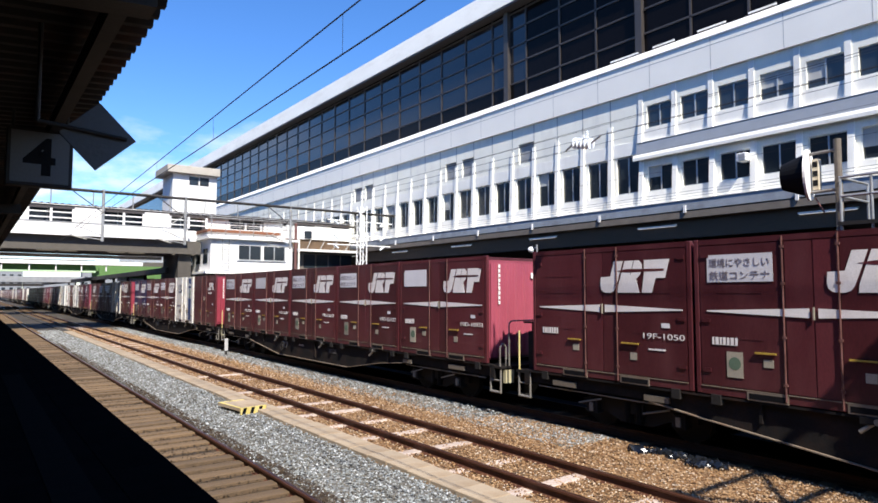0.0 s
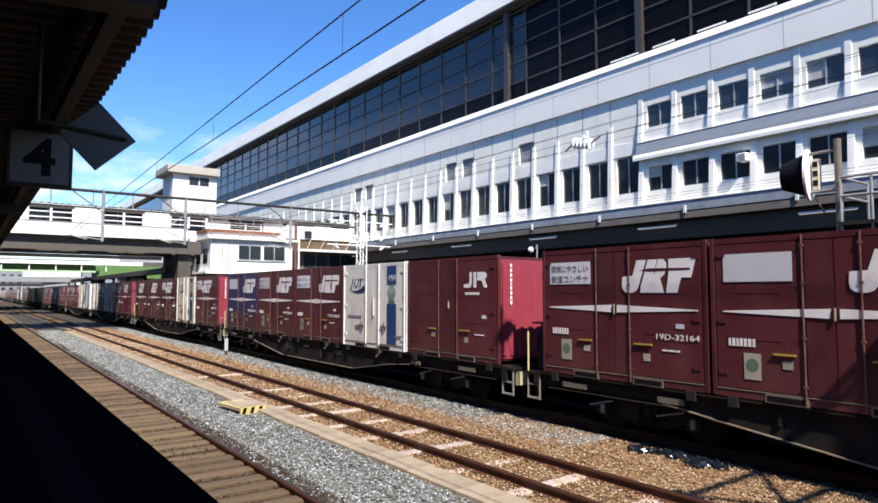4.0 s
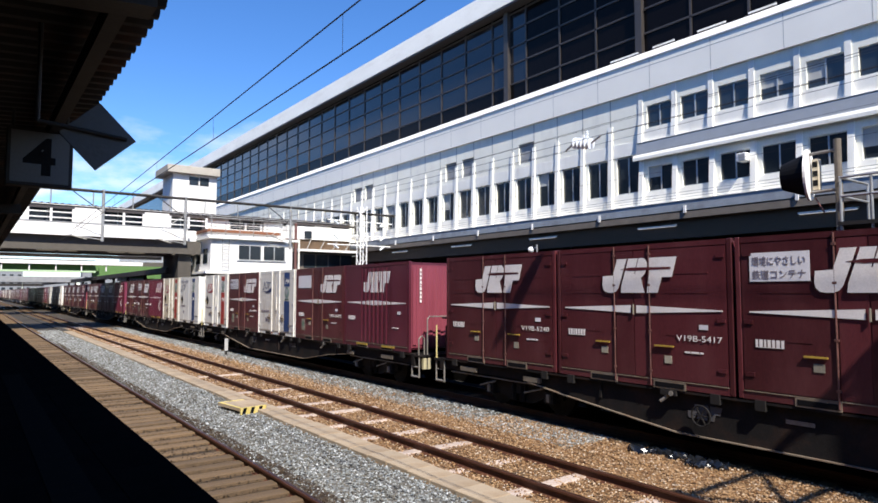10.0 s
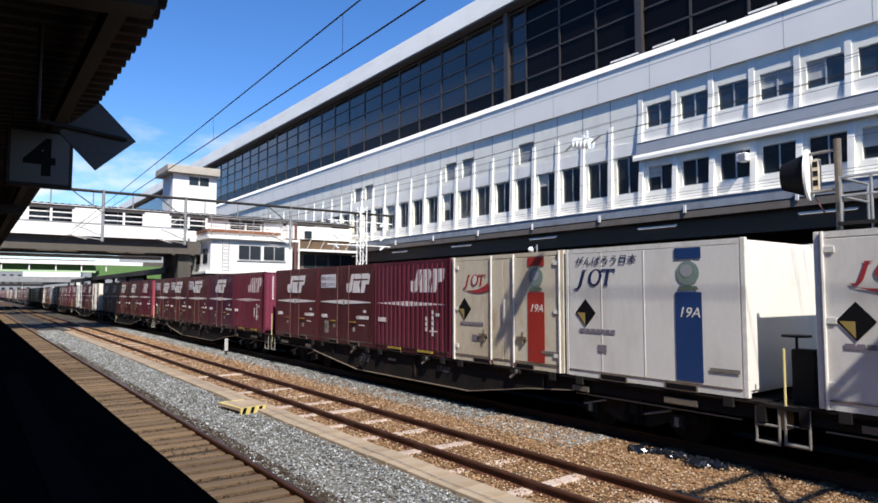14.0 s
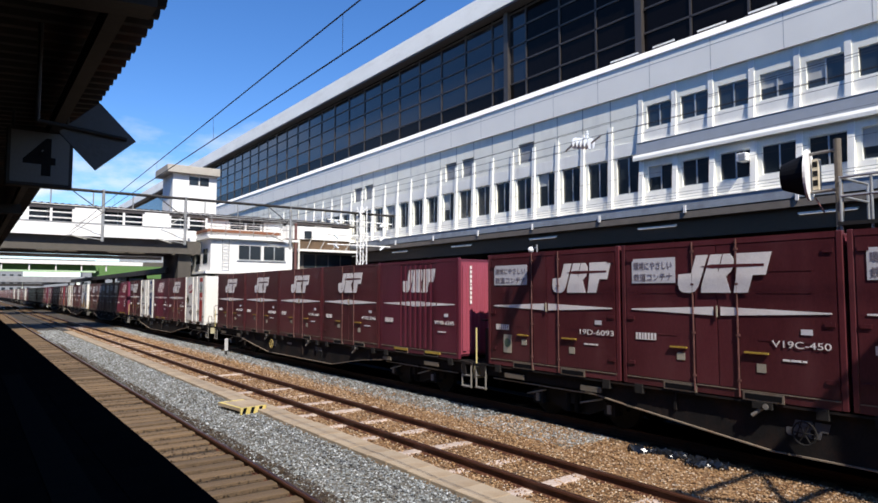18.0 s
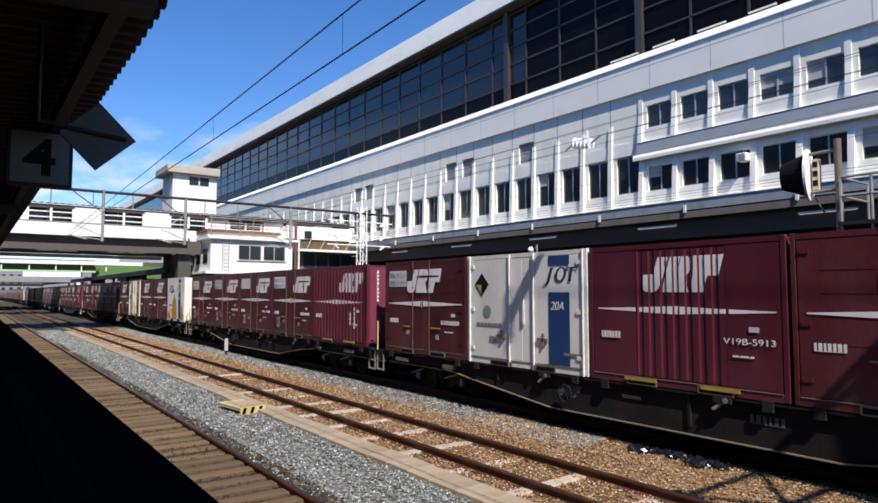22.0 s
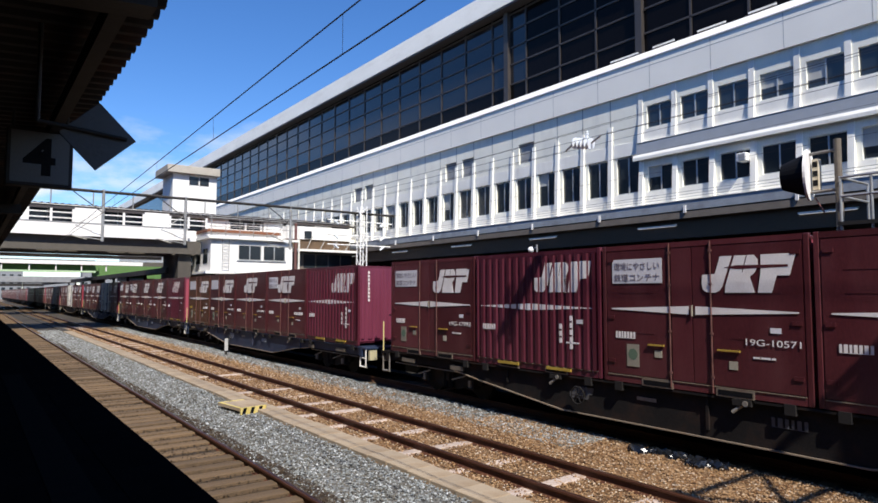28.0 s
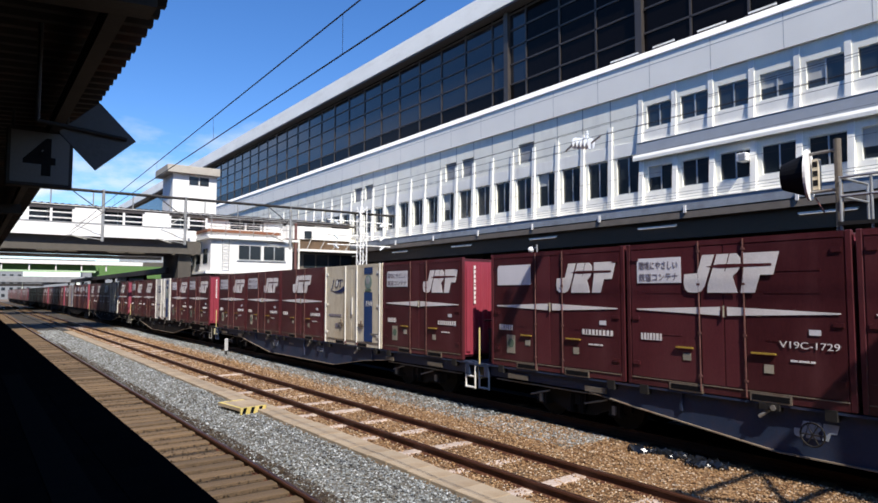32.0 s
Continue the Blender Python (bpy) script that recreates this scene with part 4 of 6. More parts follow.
# far bridges, one green
fb = empty("green_bridge", pose(0, 0, 0), "green steel girder bridge with pale beams further down the line", "bridge", kind="structure")
pbox("beam", fb, M["white_paint"], -20, 14.6, 72, 72.4, 5.42, 5.78, "pale beam")
pbox("beam", fb, M["white_paint"], -12, 13.4, 58.6, 58.9, 5.45, 5.72, "pale beam")
pbox("green_girder", fb, M["greenpaint"], -20, 14, 96, 96.4, 5.55, 6.3, "green girder")
pbox("green_panel", fb, M["greenpaint"], 13.4, 22, 96.45, 96.7, 4.6, 6.3, "green painted panel")
pbox("deck", fb, M["girder"], -20, 13.4, 94.7, 103, 6.304, 6.9)
pbox("deck", fb, M["girder"], 13.404, 34, 96.5, 103, 6.304, 6.9)
for k in range(7):
    prod("drop", fb, M["white_paint"], (-2 + 2.2 * k, 72.2, 4.8), (-2 + 2.2 * k, 72.2, 5.42), 0.07)
pbox("beam", fb, M["grey_steel"], -20, 15, 118.5, 119, 4.3, 5.2, "grey beam")
pbox("flange", fb, M["greenlight"], -20, 13.5, 95.0, 95.9, 5.3, 5.52, "sunlit pale green flange")
# Deck made up behind the beam to darken the train's far end.
pbox("deck", fb, M["girder"], -20, 15, 119.004, 149.9, 5.0, 5.19, "deck added behind the far beam to shade the train")
pbox("beam", fb, M["frame_dark"], -30, 15, 150, 150.5, 4.6, 5.1)
pbox("beam", fb, M["frame_dark"], -30, 15, 185, 185.5, 4.2, 4.9)
for x in (14.5, 1.0):
    pbox("pier", fb, M["girder"], x - 0.5, x + 0.5, 97, 102, -0.3, 6.3)
roof1 = empty("far_platform_roof", pose(0, 0, 0), "dark canopy roof along the far platform", "canopy", kind="structure")
pslab("roof_sheet", roof1, M["dark_roof"], [(13.3, 4.3), (20, 5.0), (20, 5.3), (13.3, 4.75)], 1, 57, 170)
for k in range(10):
    pbox("column", roof1, M["frame_dark"], 16.4, 16.7, 60 + 10 * k, 60.3 + 10 * k, 1.0, 4.8)

# ---- overhead wires ----
wires = empty("overhead_wires", pose(0, 0, 0), "dark overhead contact and messenger wires", "wires", kind="structure")


def wire(pts, r=0.009):
    bm = bmesh.new()
    for a, b in zip(pts, pts[1:]):
        rod(bm, a, b, r, 5)
    part("wire", bm, M["wire"], wires)


def sag(x, z, y0, y1, drop, n=10, x1=None):
    x1 = x if x1 is None else x1
    return [(x + (x1 - x) * i / n, y0 + (y1 - y0) * i / n, z - drop * 4 * (i / n) * (1 - i / n)) for i in range(n + 1)]


WA = (3.094, 6.05, 6.75)
wire(sag(3.23, 6.0, -4, 47, 0.0, x1=4.6), 0.010)
wire(sag(3.97, 6.0, -4, 47, 0.0, x1=4.68), 0.012)
wire(sag(10.6, 5.95, -4, 47, 0.0), 0.005)
wire(sag(10.6, 6.35, -4, 47, 0.25), 0.005)
wire(sag(14.2, 7.0, -4, 47, 0.2), 0.005)
wire(sag(14.2, 7.5, -4, 47, 0.2), 0.005)
wire(sag(22.0, 8.6, -4, 47, 0.3), 0.006)
wire(sag(26.0, 8.6, -4, 47, 0.3), 0.006)
for ya, yb in ((6.72, 7.90), (12.28, 14.09), (17.48, 19.69), (24.5, 27.0)):
    prod("dropper", wires, M["wire"], (3.337 + 0.02686 * ya, ya, 6.0), (4.026 + 0.01392 * yb, yb, 6.0), 0.003)

# unseen wire and insulator, high over the middle track, added to shadow the train
wire(sag(7.98, 9.28, -20, 4.99, 0.0), 0.010)
prod("feeder_insulator", wires, M["frame_dark"], (7.97, 4.97, 8.59), (8.43, 5.67, 7.97), 0.125, "", 10)
prod("insulator_hanger", wires, M["frame_dark"], (7.98, 4.99, 8.58), (7.98, 4.99, 9.28), 0.03)
prod("insulator_hanger", wires, M["frame_dark"], (7.88, 4.60, 8.47), (8.08, 5.19, 8.46), 0.04)
bm = bmesh.new()
for i in range(9):
    rod(bm, (11.0, 9.20 + 0.055 * i, 5.93 + 0.012 * i), (11.0, 9.235 + 0.055 * i, 5.938 + 0.012 * i), 0.125 if i % 2 == 0 else 0.07, 14)
for i in range(4):
    rod(bm, (11.0, 9.33, 6.06 + 0.05 * i), (11.0, 9.33, 6.085 + 0.05 * i), 0.08 - 0.015 * i if i % 2 == 0 else 0.04, 12)
part("wire_insulator", bm, M["porcelain"], wires, "ribbed white porcelain insulator on a wire")
prod("insulator_cap", wires, M["grey_steel"], (11.0, 9.72, 6.03), (11.0, 9.95, 5.90), 0.022)
prod("insulator_cap", wires, M["grey_steel"], (11.0, 9.22, 5.94), (11.0, 8.95, 6.06), 0.022)
wire(sag(11.0, 6.06, 8.95, -4, 0.0), 0.005)
wire(sag(11.0, 5.90, 9.95, 47, 0.0), 0.005)

# ---- signal and lamp behind the train ----
sg = empty("disc_signal", pose(13.0, 5.55, 0.0), "round railway signal with a deep hood on a pole", "signal")
bm = bmesh.new()
slab(bm, disc(0, 0, 0.50, 28), 1, -0.02, 0.02)
for v in bm.verts:
    v.co = Matrix.Rotation(radians(13), 4, "Z") @ v.co
    v.co.z += 4.90
part("backplate", bm, M["white_paint"], sg, "white-rimmed round plate")
bm = bmesh.new()
n = 24
r0 = [(0.42 * math.cos(2 * math.pi * i / n), 0.03, 4.90 + 0.42 * math.sin(2 * math.pi * i / n)) for i in range(n)]
r1 = [(0.25 * math.cos(2 * math.pi * i / n) , 0.46, 4.90 + 0.25 * math.sin(2 * math.pi * i / n)) for i in range(n)]
va, vb = [bm.verts.new(Matrix.Rotation(radians(13), 4, "Z") @ Vector(p)) for p in r0], [bm.verts.new(Matrix.Rotation(radians(13), 4, "Z") @ Vector(p)) for p in r1]
for i in range(n):
    j = (i + 1) % n
    bm.faces.new((va[i], va[j], vb[j], vb[i]))
bm.faces.new(vb)
bm.faces.new(va[::-1])
part("hood", bm, M["signblack"], sg, "black hood")
pbox("lamp_case", sg, M["cream"], 0.02, 0.16, -0.16, -0.05, 4.6, 5.2, "cream lamp case")
for z in (4.68, 4.86, 5.04):
    pbox("case_slot", sg, M["signblack"], 0.012, 0.019, -0.15, -0.06, z, z + 0.11, "dark slot beside the lamp case")
for z in (4.55, 5.3):
    prod("bracket", sg, M["pale_steel"], (0.0, -0.02, z), (0.05, -0.46, z + 0.02), 0.03)
pole = prod("pole", sg, M["pole"], (0.05, -0.5, 1.0), (0.05, -0.5, 5.52), 0.065, "weathered pole", 12)
prod("cable", sg, M["rod"], (0.05, -0.08, 4.45), (0.1, -0.22, 4.15), 0.015)

st = empty("access_platform", pose(0, 0, 0), "small steel access platform with railings", "platform")
pbox("deck", st, M["frame_dark"], 12.8, 14.2, 3.6, 5.0, 3.86, 3.93)
for x, y in ((12.85, 4.95), (12.85, 4.45), (12.85, 3.7), (14.1, 4.95), (14.1, 3.7)):
    prod("rail_post", st, M["grey_steel"], (x, y, 1.0), (x, y, 4.75), 0.025)
for z in (4.4, 4.75):
    prod("handrail", st, M["grey_steel"], (12.85, 3.65, z), (12.85, 4.97, z), 0.025)
    prod("handrail", st, M["grey_steel"], (12.85, 4.95, z), (14.1, 4.95, z), 0.025)

lp = empty("platform_lamp", pose(13.0, 12.9, 0), "small white globe lamp on a thin post", "lamp")
prod("post", lp, M["grey_steel"], (0, 0, 1.0), (0, 0, 4.0), 0.025)
bm = bmesh.new()
bmesh.ops.create_uvsphere(bm, u_segments=12, v_segments=8, radius=0.09)
for v in bm.verts:
    v.co += Vector((-0.02, 0.22, 3.86))
part("globe", bm, M["white_paint"], lp)
prod("arm", lp, M["grey_steel"], (0, 0, 3.92), (-0.02, 0.2, 3.88), 0.015)

# a distant row of buildings and trees closes the line
for k, (x, y, w, h) in enumerate(((-6, 330, 16, 9), (14, 350, 12, 13), (30, 340, 20, 8), (-30, 320, 20, 10), (60, 380, 24, 14))):
    hb = empty("distant_building", pose(x, y, -0.36), "pale distant building past the end of the line", "building", "distant buildings")
    pbox("wall", hb, M["city"], -w / 2, w / 2, 0, 8, 0, h)
    for i in range(4):
        for j in range(int(h / 3)):
            pbox("window", hb, M["pane"], -w / 2 + 1 + i * w / 4, -w / 2 + 2.4 + i * w / 4, -0.05, -0.004, 1 + 3 * j, 2.4 + 3 * j)
# ---- freight train ----
CL, CW, CH, STEP = 3.715, 1.21, 2.5, 3.775      # container length, half width, height, spacing on the wagon
TX, DECK, PITCH_W, FRONT = 10.935, 1.0, 20.2, 11.296


def emblem_shapes(h):
    """The three slanted blocks of the white emblem; u is measured from its right-hand edge."""
    hook = [(0.0, 0.24), (0.03, 0.10), (0.12, 0.02), (0.24, 0.0), (0.40, 0.0), (0.52, 0.05), (0.60, 0.16), (0.66, 0.32), (0.90, 1.0), (0.56, 1.0), (0.40, 0.52), (0.02, 0.50)]
    middle = [(0.68, 0.0), (1.50, 0.0), (1.38, 0.42), (1.52, 0.54), (1.60, 0.70), (1.60, 0.88), (1.50, 1.0), (1.325, 1.0), (1.19, 0.55), (1.16, 0.55), (1.29, 1.0), (0.97, 1.0), (0.70, 0.20)]
    flag = [(1.58, 0.0), (1.94, 0.0), (2.08, 0.44), (2.40, 0.44), (2.56, 1.0), (1.68, 1.0), (1.67, 0.55)]
    return [[((u - 2.52) * h, v * h) for u, v in shape] for shape in (hook, middle, flag)]


def side_shape(name, parent, material, pts, x=-CW - 0.006, t=0.005):
    return pslab(name, parent, material, pts, 0, x, x + t)


def emblem(parent, yr, z, h, x=-CW - 0.006, t=0.005):
    for pts in emblem_shapes(h):
        side_shape("emblem_block", parent, M["logo"], [(yr - u, z + v) for u, v in pts], x, t)
    side_shape("emblem_line", parent, M["maroon"], [(yr + 1.85 * h, z + 0.69 * h), (yr + 1.5 * h, z + 0.64 * h), (yr + 0.15 * h, z + 0.66 * h), (yr + 0.15 * h, z + 0.72 * h), (yr + 1.5 * h, z + 0.74 * h)], x - 0.003, 0.0025)


def comb(y, z, widths, h, gap):
    """The outline of a row of bars on a thin base line, running towards -y."""
    end = y - sum(widths) - gap * (len(widths) - 1)
    pts = [(y, z), (y, z + h)]
    for w in widths[:-1]:
        y -= w
        pts += [(y, z + h), (y, z + 0.008), (y - gap, z + 0.008), (y - gap, z + h)]
        y -= gap
    return pts + [(end, z + h), (end, z)]


def bars(name, parent, material, y, z, widths, h, x=-CW - 0.006, gap=0.02):
    """Writing too small to read: a row of plain bars, reading towards -y."""
    return pslab(name, parent, material, comb(y, z, widths, h, gap), 0, x, x + 0.004)


def frame_parts(c, body, ends, rail, rods):
    pbox("body", c, body, -CW + 0.02, CW - 0.02, 0.03, CL - 0.03, 0.06, CH - 0.03, "", 0.012)
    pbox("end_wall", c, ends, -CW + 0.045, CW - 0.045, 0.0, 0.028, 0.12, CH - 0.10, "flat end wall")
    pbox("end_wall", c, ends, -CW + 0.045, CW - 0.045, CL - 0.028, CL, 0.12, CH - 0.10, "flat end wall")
    for x in (-CW, CW - 0.08):
        for y in (0.0, CL - 0.08):
            pbox("corner_post", c, rail, x, x + 0.08, y - (0.004 if y == 0 else -0.004), y + 0.08, 0, CH, "", 0.008)
    for x in (-CW, CW - 0.06):
        pbox("top_rail", c, rail, x + 0.004, x + 0.06, 0.082, CL - 0.082, CH - 0.09, CH - 0.004)
        pbox("bottom_rail", c, rail, x + 0.004, x + 0.06, 0.082, CL - 0.082, 0.0, 0.13)
    pbox("rail_lip", c, M["flange"], -CW - 0.008, -CW + 0.003, 0.09, CL - 0.09, 0.118, 0.132, "worn bright lip of the bottom rail")
    for k, y in enumerate((0.85, 2.25)):
        pbox("fork_pocket", c, M["flange"], -CW - 0.006, -CW + 0.05, y, y + 0.62, -0.015, 0.115, "worn fork pocket rim")
        pbox("pocket_hole", c, M["signblack"], -CW - 0.010, -CW - 0.0065, y + 0.03, y + 0.59, 0.005, 0.09)


def corrugate(name, parent, material, y0, y1, z0, z1, depth, pitch, x=-CW):
    """Pressed ribs on the near long side."""
    bm = bmesh.new()
    n = max(1, round((y1 - y0) / pitch))
    p = (y1 - y0) / n
    prof = []
    for i in range(n):
        a = y0 + p * i
        prof += [(a, 0), (a + p * 0.42, 0), (a + p * 0.55, depth), (a + p * 0.87, depth)]
    prof.append((y1, 0))
    rows_ = [[bm.verts.new((x + d, y, z)) for y, d in prof] for z in (z0, z1)]
    back = [[bm.verts.new((x + depth + 0.02, y, z)) for y, d in prof] for z in (z0, z1)]
    for i in range(len(prof) - 1):
        bm.faces.new((rows_[0][i], rows_[0][i + 1], rows_[1][i + 1], rows_[1][i]))
        bm.faces.new((rows_[1][i], rows_[1][i + 1], back[1][i + 1], back[1][i]))
        bm.faces.new((rows_[0][i + 1], rows_[0][i], back[0][i], back[0][i + 1]))
    return part(name, bm, material, parent, "pressed vertical ribs")


def corrugate_end(parent, material, y):
    bm = bmesh.new()
    prof = []
    n = 8
    w = (2 * CW - 0.2) / n
    for i in range(n):
        a = -CW + 0.1 + w * i
        prof += [(a, 0), (a + w * 0.42, 0), (a + w * 0.55, 0.035), (a + w * 0.87, 0.035)]
    prof.append((CW - 0.1, 0))
    rows_ = [[bm.verts.new((x, y - 0.036 + d, z)) for x, d in prof] for z in (0.2, CH - 0.16)]
    for i in range(len(prof) - 1):
        bm.faces.new((rows_[0][i], rows_[0][i + 1], rows_[1][i + 1], rows_[1][i]))
    return part("end_ribs", bm, material, parent, "ribbed end wall")


def strip(pts, lo, hi):
    """The part of a polygon between two values of its first coordinate."""
    for edge, keep in ((lo, 1), (hi, -1)):
        out = []
        for a, b in zip(pts, pts[1:] + pts[:1]):
            ina, inb = keep * (a[0] - edge) >= 0, keep * (b[0] - edge) >= 0
            if ina:
                out.append(a)
            if ina != inb:
                t = (edge - a[0]) / (b[0] - a[0])
                out.append((edge, a[1] + t * (b[1] - a[1])))
        pts = out
    area = abs(sum(a[0] * b[1] - b[0] * a[1] for a, b in zip(pts, pts[1:] + pts[:1]))) / 2
    return pts if area > 0.0008 else []


def stripe(c, x=-CW - 0.006):
    for a, b in ((0.16, 1.80), (3.50, 1.92)):
        side_shape("stripe", c, M["logo"], [(a, 1.325), (b, 1.265), (b, 1.405), (a, 1.345)], x)


def jr_container(style, body="maroon", ends="maroon_end"):
    """A five-ton domestic freight container. Styles: panel, text, plain, ribs, ribbed, letter."""
    words = {"panel": "maroon freight container with a blank white panel and emblem", "text": "maroon freight container with a slogan panel and white emblem",
             "slogan": "maroon freight container with slogan panel beside a central emblem",
             "plain": "maroon freight container with a white emblem on its doors", "offset": "dark maroon freight container with an off-centre white emblem", "ribs": "maroon freight container with pressed ribs amid its side",
             "ribbed": "magenta-maroon freight container with ribbed sides", "letter": "dark red freight container, its end painted lighter for the sun"}
    c = empty("freight_container", pose(0, -90, 0), "rust-stained brown freight container with a blank white panel" if body == "maroon_rust" else words[style] if body != "purple" else "navy-violet freight container with maroon foot and blank white panel", "container", "containers on the train")
    B = M[body]
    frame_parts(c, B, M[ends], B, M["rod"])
    if style in ("panel", "text", "plain", "letter", "slogan", "offset"):
        for y0, y1, yh in ((0.1, 1.50, 0.12), (2.30, CL - 0.1, 3.45)):
            bm = bmesh.new()
            box(bm, -CW + 0.002, -CW + 0.018, y0, y1, 0.15, CH - 0.11)
            for z in (0.35, 1.15, 2.2):
                box(bm, -CW - 0.014, -CW + 0.0, yh, yh + 0.14, z, z + 0.06)
            for z in (0.9, 1.62, 1.95):
                box(bm, -CW - 0.003, -CW + 0.001, y0 + 0.3, y1 - 0.3, z, z + 0.022)
            part("door_leaf", bm, B, c)
        pbox("door_centre", c, B, -CW + 0.008, -CW + 0.018, 1.55, 1.85, 0.15, CH - 0.11)
        pbox("door_centre", c, B, -CW + 0.008, -CW + 0.018, 1.875, 2.25, 0.15, CH - 0.11)
        for y in (1.52, 2.28):
            bm = bmesh.new()
            rod(bm, (-CW - 0.012, y, 0.02), (-CW - 0.010, y, CH - 0.02), 0.013, 6)
            for z in (0.25, 0.95, 1.75, 2.3):
                box(bm, -CW - 0.024, -CW + 0.002, y - 0.028, y + 0.028, z, z + 0.035)
            part("lock_rod", bm, M["rod"], c, "dirty vertical lock rod")
        pbox("handle", c, M["sticker"], -CW - 0.03, -CW - 0.008, 1.848, 1.868, 1.24, 1.42, "pale door handle")
        pbox("latch", c, M["yellow"], -CW - 0.035, -CW - 0.008, 1.05, 1.42, 0.70, 0.725, "yellow latch lever")
        pbox("latch", c, M["yellow"], -CW - 0.035, -CW - 0.008, 2.40, 2.72, 0.70, 0.725, "yellow latch lever")
        pbox("placard", c, M["sticker"], -CW - 0.008, -CW - 0.002, 2.45, 2.60, 0.50, 0.62)
        pbox("placard", c, M["sticker"], -CW - 0.008, -CW - 0.002, 1.10, 1.24, 0.42, 0.55)
    elif style == "ribs":
        pbox("side_sheet", c, B, -CW + 0.002, -CW + 0.018, 0.1, 0.95, 0.15, CH - 0.11)
        pbox("side_sheet", c, B, -CW + 0.002, -CW + 0.018, 2.62, CL - 0.1, 0.15, CH - 0.11)
        corrugate("side_ribs", c, B, 0.95, 2.62, 0.16, CH - 0.13, 0.018, 0.24, -CW - 0.006)
        for y in (0.75, 2.25):
            pbox("fork_guard", c, M["yellow"], -CW - 0.02, -CW + 0.0, y, y + 0.66, 0.055, 0.11, "yellow fork pocket guard")
    else:
        corrugate("side_ribs", c, B, 0.09, CL - 0.09, 0.14, CH - 0.1, 0.024, 0.225, -CW - 0.03)
        for yv, n in ((1.0, 3), (0.72, 5)):
            pslab("serial_line", c, M["logo"], [(yv - 0.04 + v, u) for u, v in comb(1.17 if n == 5 else 1.0, 0.0, (0.10,) * n, 0.075, 0.04)], 0, -CW - 0.036, -CW - 0.031)
        for y in (0.75, 2.25):
            pbox("fork_guard", c, M["yellow"], -CW - 0.035, -CW + 0.0, y, y + 0.66, 0.055, 0.11, "yellow fork pocket guard")
    out = {"ribs": -CW - 0.014, "ribbed": -CW - 0.036}.get(style, -CW - 0.009)
    th = {"ribs": 0.007, "ribbed": 0.005}.get(style, 0.005)
    if style in ("ribs", "ribbed"):
        # the emblem and the stripe are painted on the crests of the ribs
        lo, hi = (0.95, 2.62) if style == "ribs" else (0.09, CL - 0.09)
        n = round((hi - lo) / (0.24 if style == "ribs" else 0.225))
        p = (hi - lo) / n
        d = 0.018 if style == "ribs" else 0.024
        x0 = -CW - (0.006 if style == "ribs" else 0.03)
        for i in range(n):
            a = lo + p * i
            for u, v, dep in ((0.0, 0.42, 0), (0.55, 0.87, d)):
                y0, y1 = a + p * u, a + p * v
                if style == "ribbed" and not 0.16 < (y0 + y1) / 2 < 3.5:
                    continue
                yc = (y0 + y1) / 2
                t = 0.07 * max(0.1, 1 - abs(yc - 1.86) / 1.75)
                pbox("stripe", c, M["logo"], x0 + dep - 0.004, x0 + dep - 0.001, y0, y1, 1.33 - t, 1.33 + t)
                for shape in emblem_shapes(0.61):
                    cut = strip([((0.22 if style == "ribbed" else 0.98) - u2, 1.64 + v2) for u2, v2 in shape], y0, y1)
                    if len(cut) > 2:
                        pslab("emblem_block", c, M["logo"], cut, 0, x0 + dep - 0.004, x0 + dep - 0.001)
        if style == "ribs":
            for a, b in ((0.16, 0.9), (3.50, 2.66)):
                e = 0.035
                side_shape("stripe", c, M["logo"], [(a, 1.325), (b, 1.33 - e), (b, 1.33 + e), (a, 1.345)], -CW - 0.004)
    elif style == "letter":
        side_shape("emblem_block", c, M["logo"], [(1.25, 1.75), (1.0, 1.75), (0.95, 1.85), (0.95, 2.12), (1.03, 2.12), (1.03, 1.88), (1.08, 1.84), (1.25, 1.84)], -CW - 0.009)
        side_shape("emblem_block", c, M["logo"], [(0.88, 1.75), (0.78, 1.75), (0.78, 2.02), (0.5, 2.02), (0.46, 1.92), (0.62, 1.88), (0.40, 1.75), (0.52, 1.75), (0.72, 1.88), (0.38, 1.95), (0.42, 2.12), (0.88, 2.12)][:2] + [(0.78, 2.12), (0.88, 2.12)], -CW - 0.009)
        side_shape("emblem_block", c, M["logo"], [(0.74, 1.92), (0.58, 1.92), (0.50, 1.75), (0.38, 1.75), (0.47, 1.95), (0.40, 2.0), (0.40, 2.08), (0.48, 2.12), (0.74, 2.12)], -CW - 0.009)
        bars("brand_bars", c, M["logo"], 1.2, 1.58, (0.12, 0.12, 0.14, 0.1), 0.06, -CW - 0.009)
    else:
        stripe(c, -CW - 0.009)
        central = style in ("plain", "slogan")
        emblem(c, 0.98 if central else 0.42 if style == "offset" else 0.20, 1.63, 0.62 if central else 0.585, -CW - 0.022 if central else -CW - 0.009)
        if style not in ("plain", "offset"):
            pbox("slogan_panel", c, M["panel_white"], -CW - 0.009, -CW - 0.004, 2.60 if central else 2.42, 3.48, 1.80, 2.24, "white slogan panel")
        if style in ("panel", "text"):
            pbox("sticker", c, M["sticker"], -CW - 0.009, -CW - 0.004, 2.92, 3.18, 0.30, 0.70, "pale inspection sticker")
            bm = bmesh.new()
            slab(bm, disc(3.05, 0.52, 0.10, 14), 0, -CW - 0.012, -CW - 0.0095)
            part("sticker_mark", bm, M["dullgreen"], c, "round faded green mark")
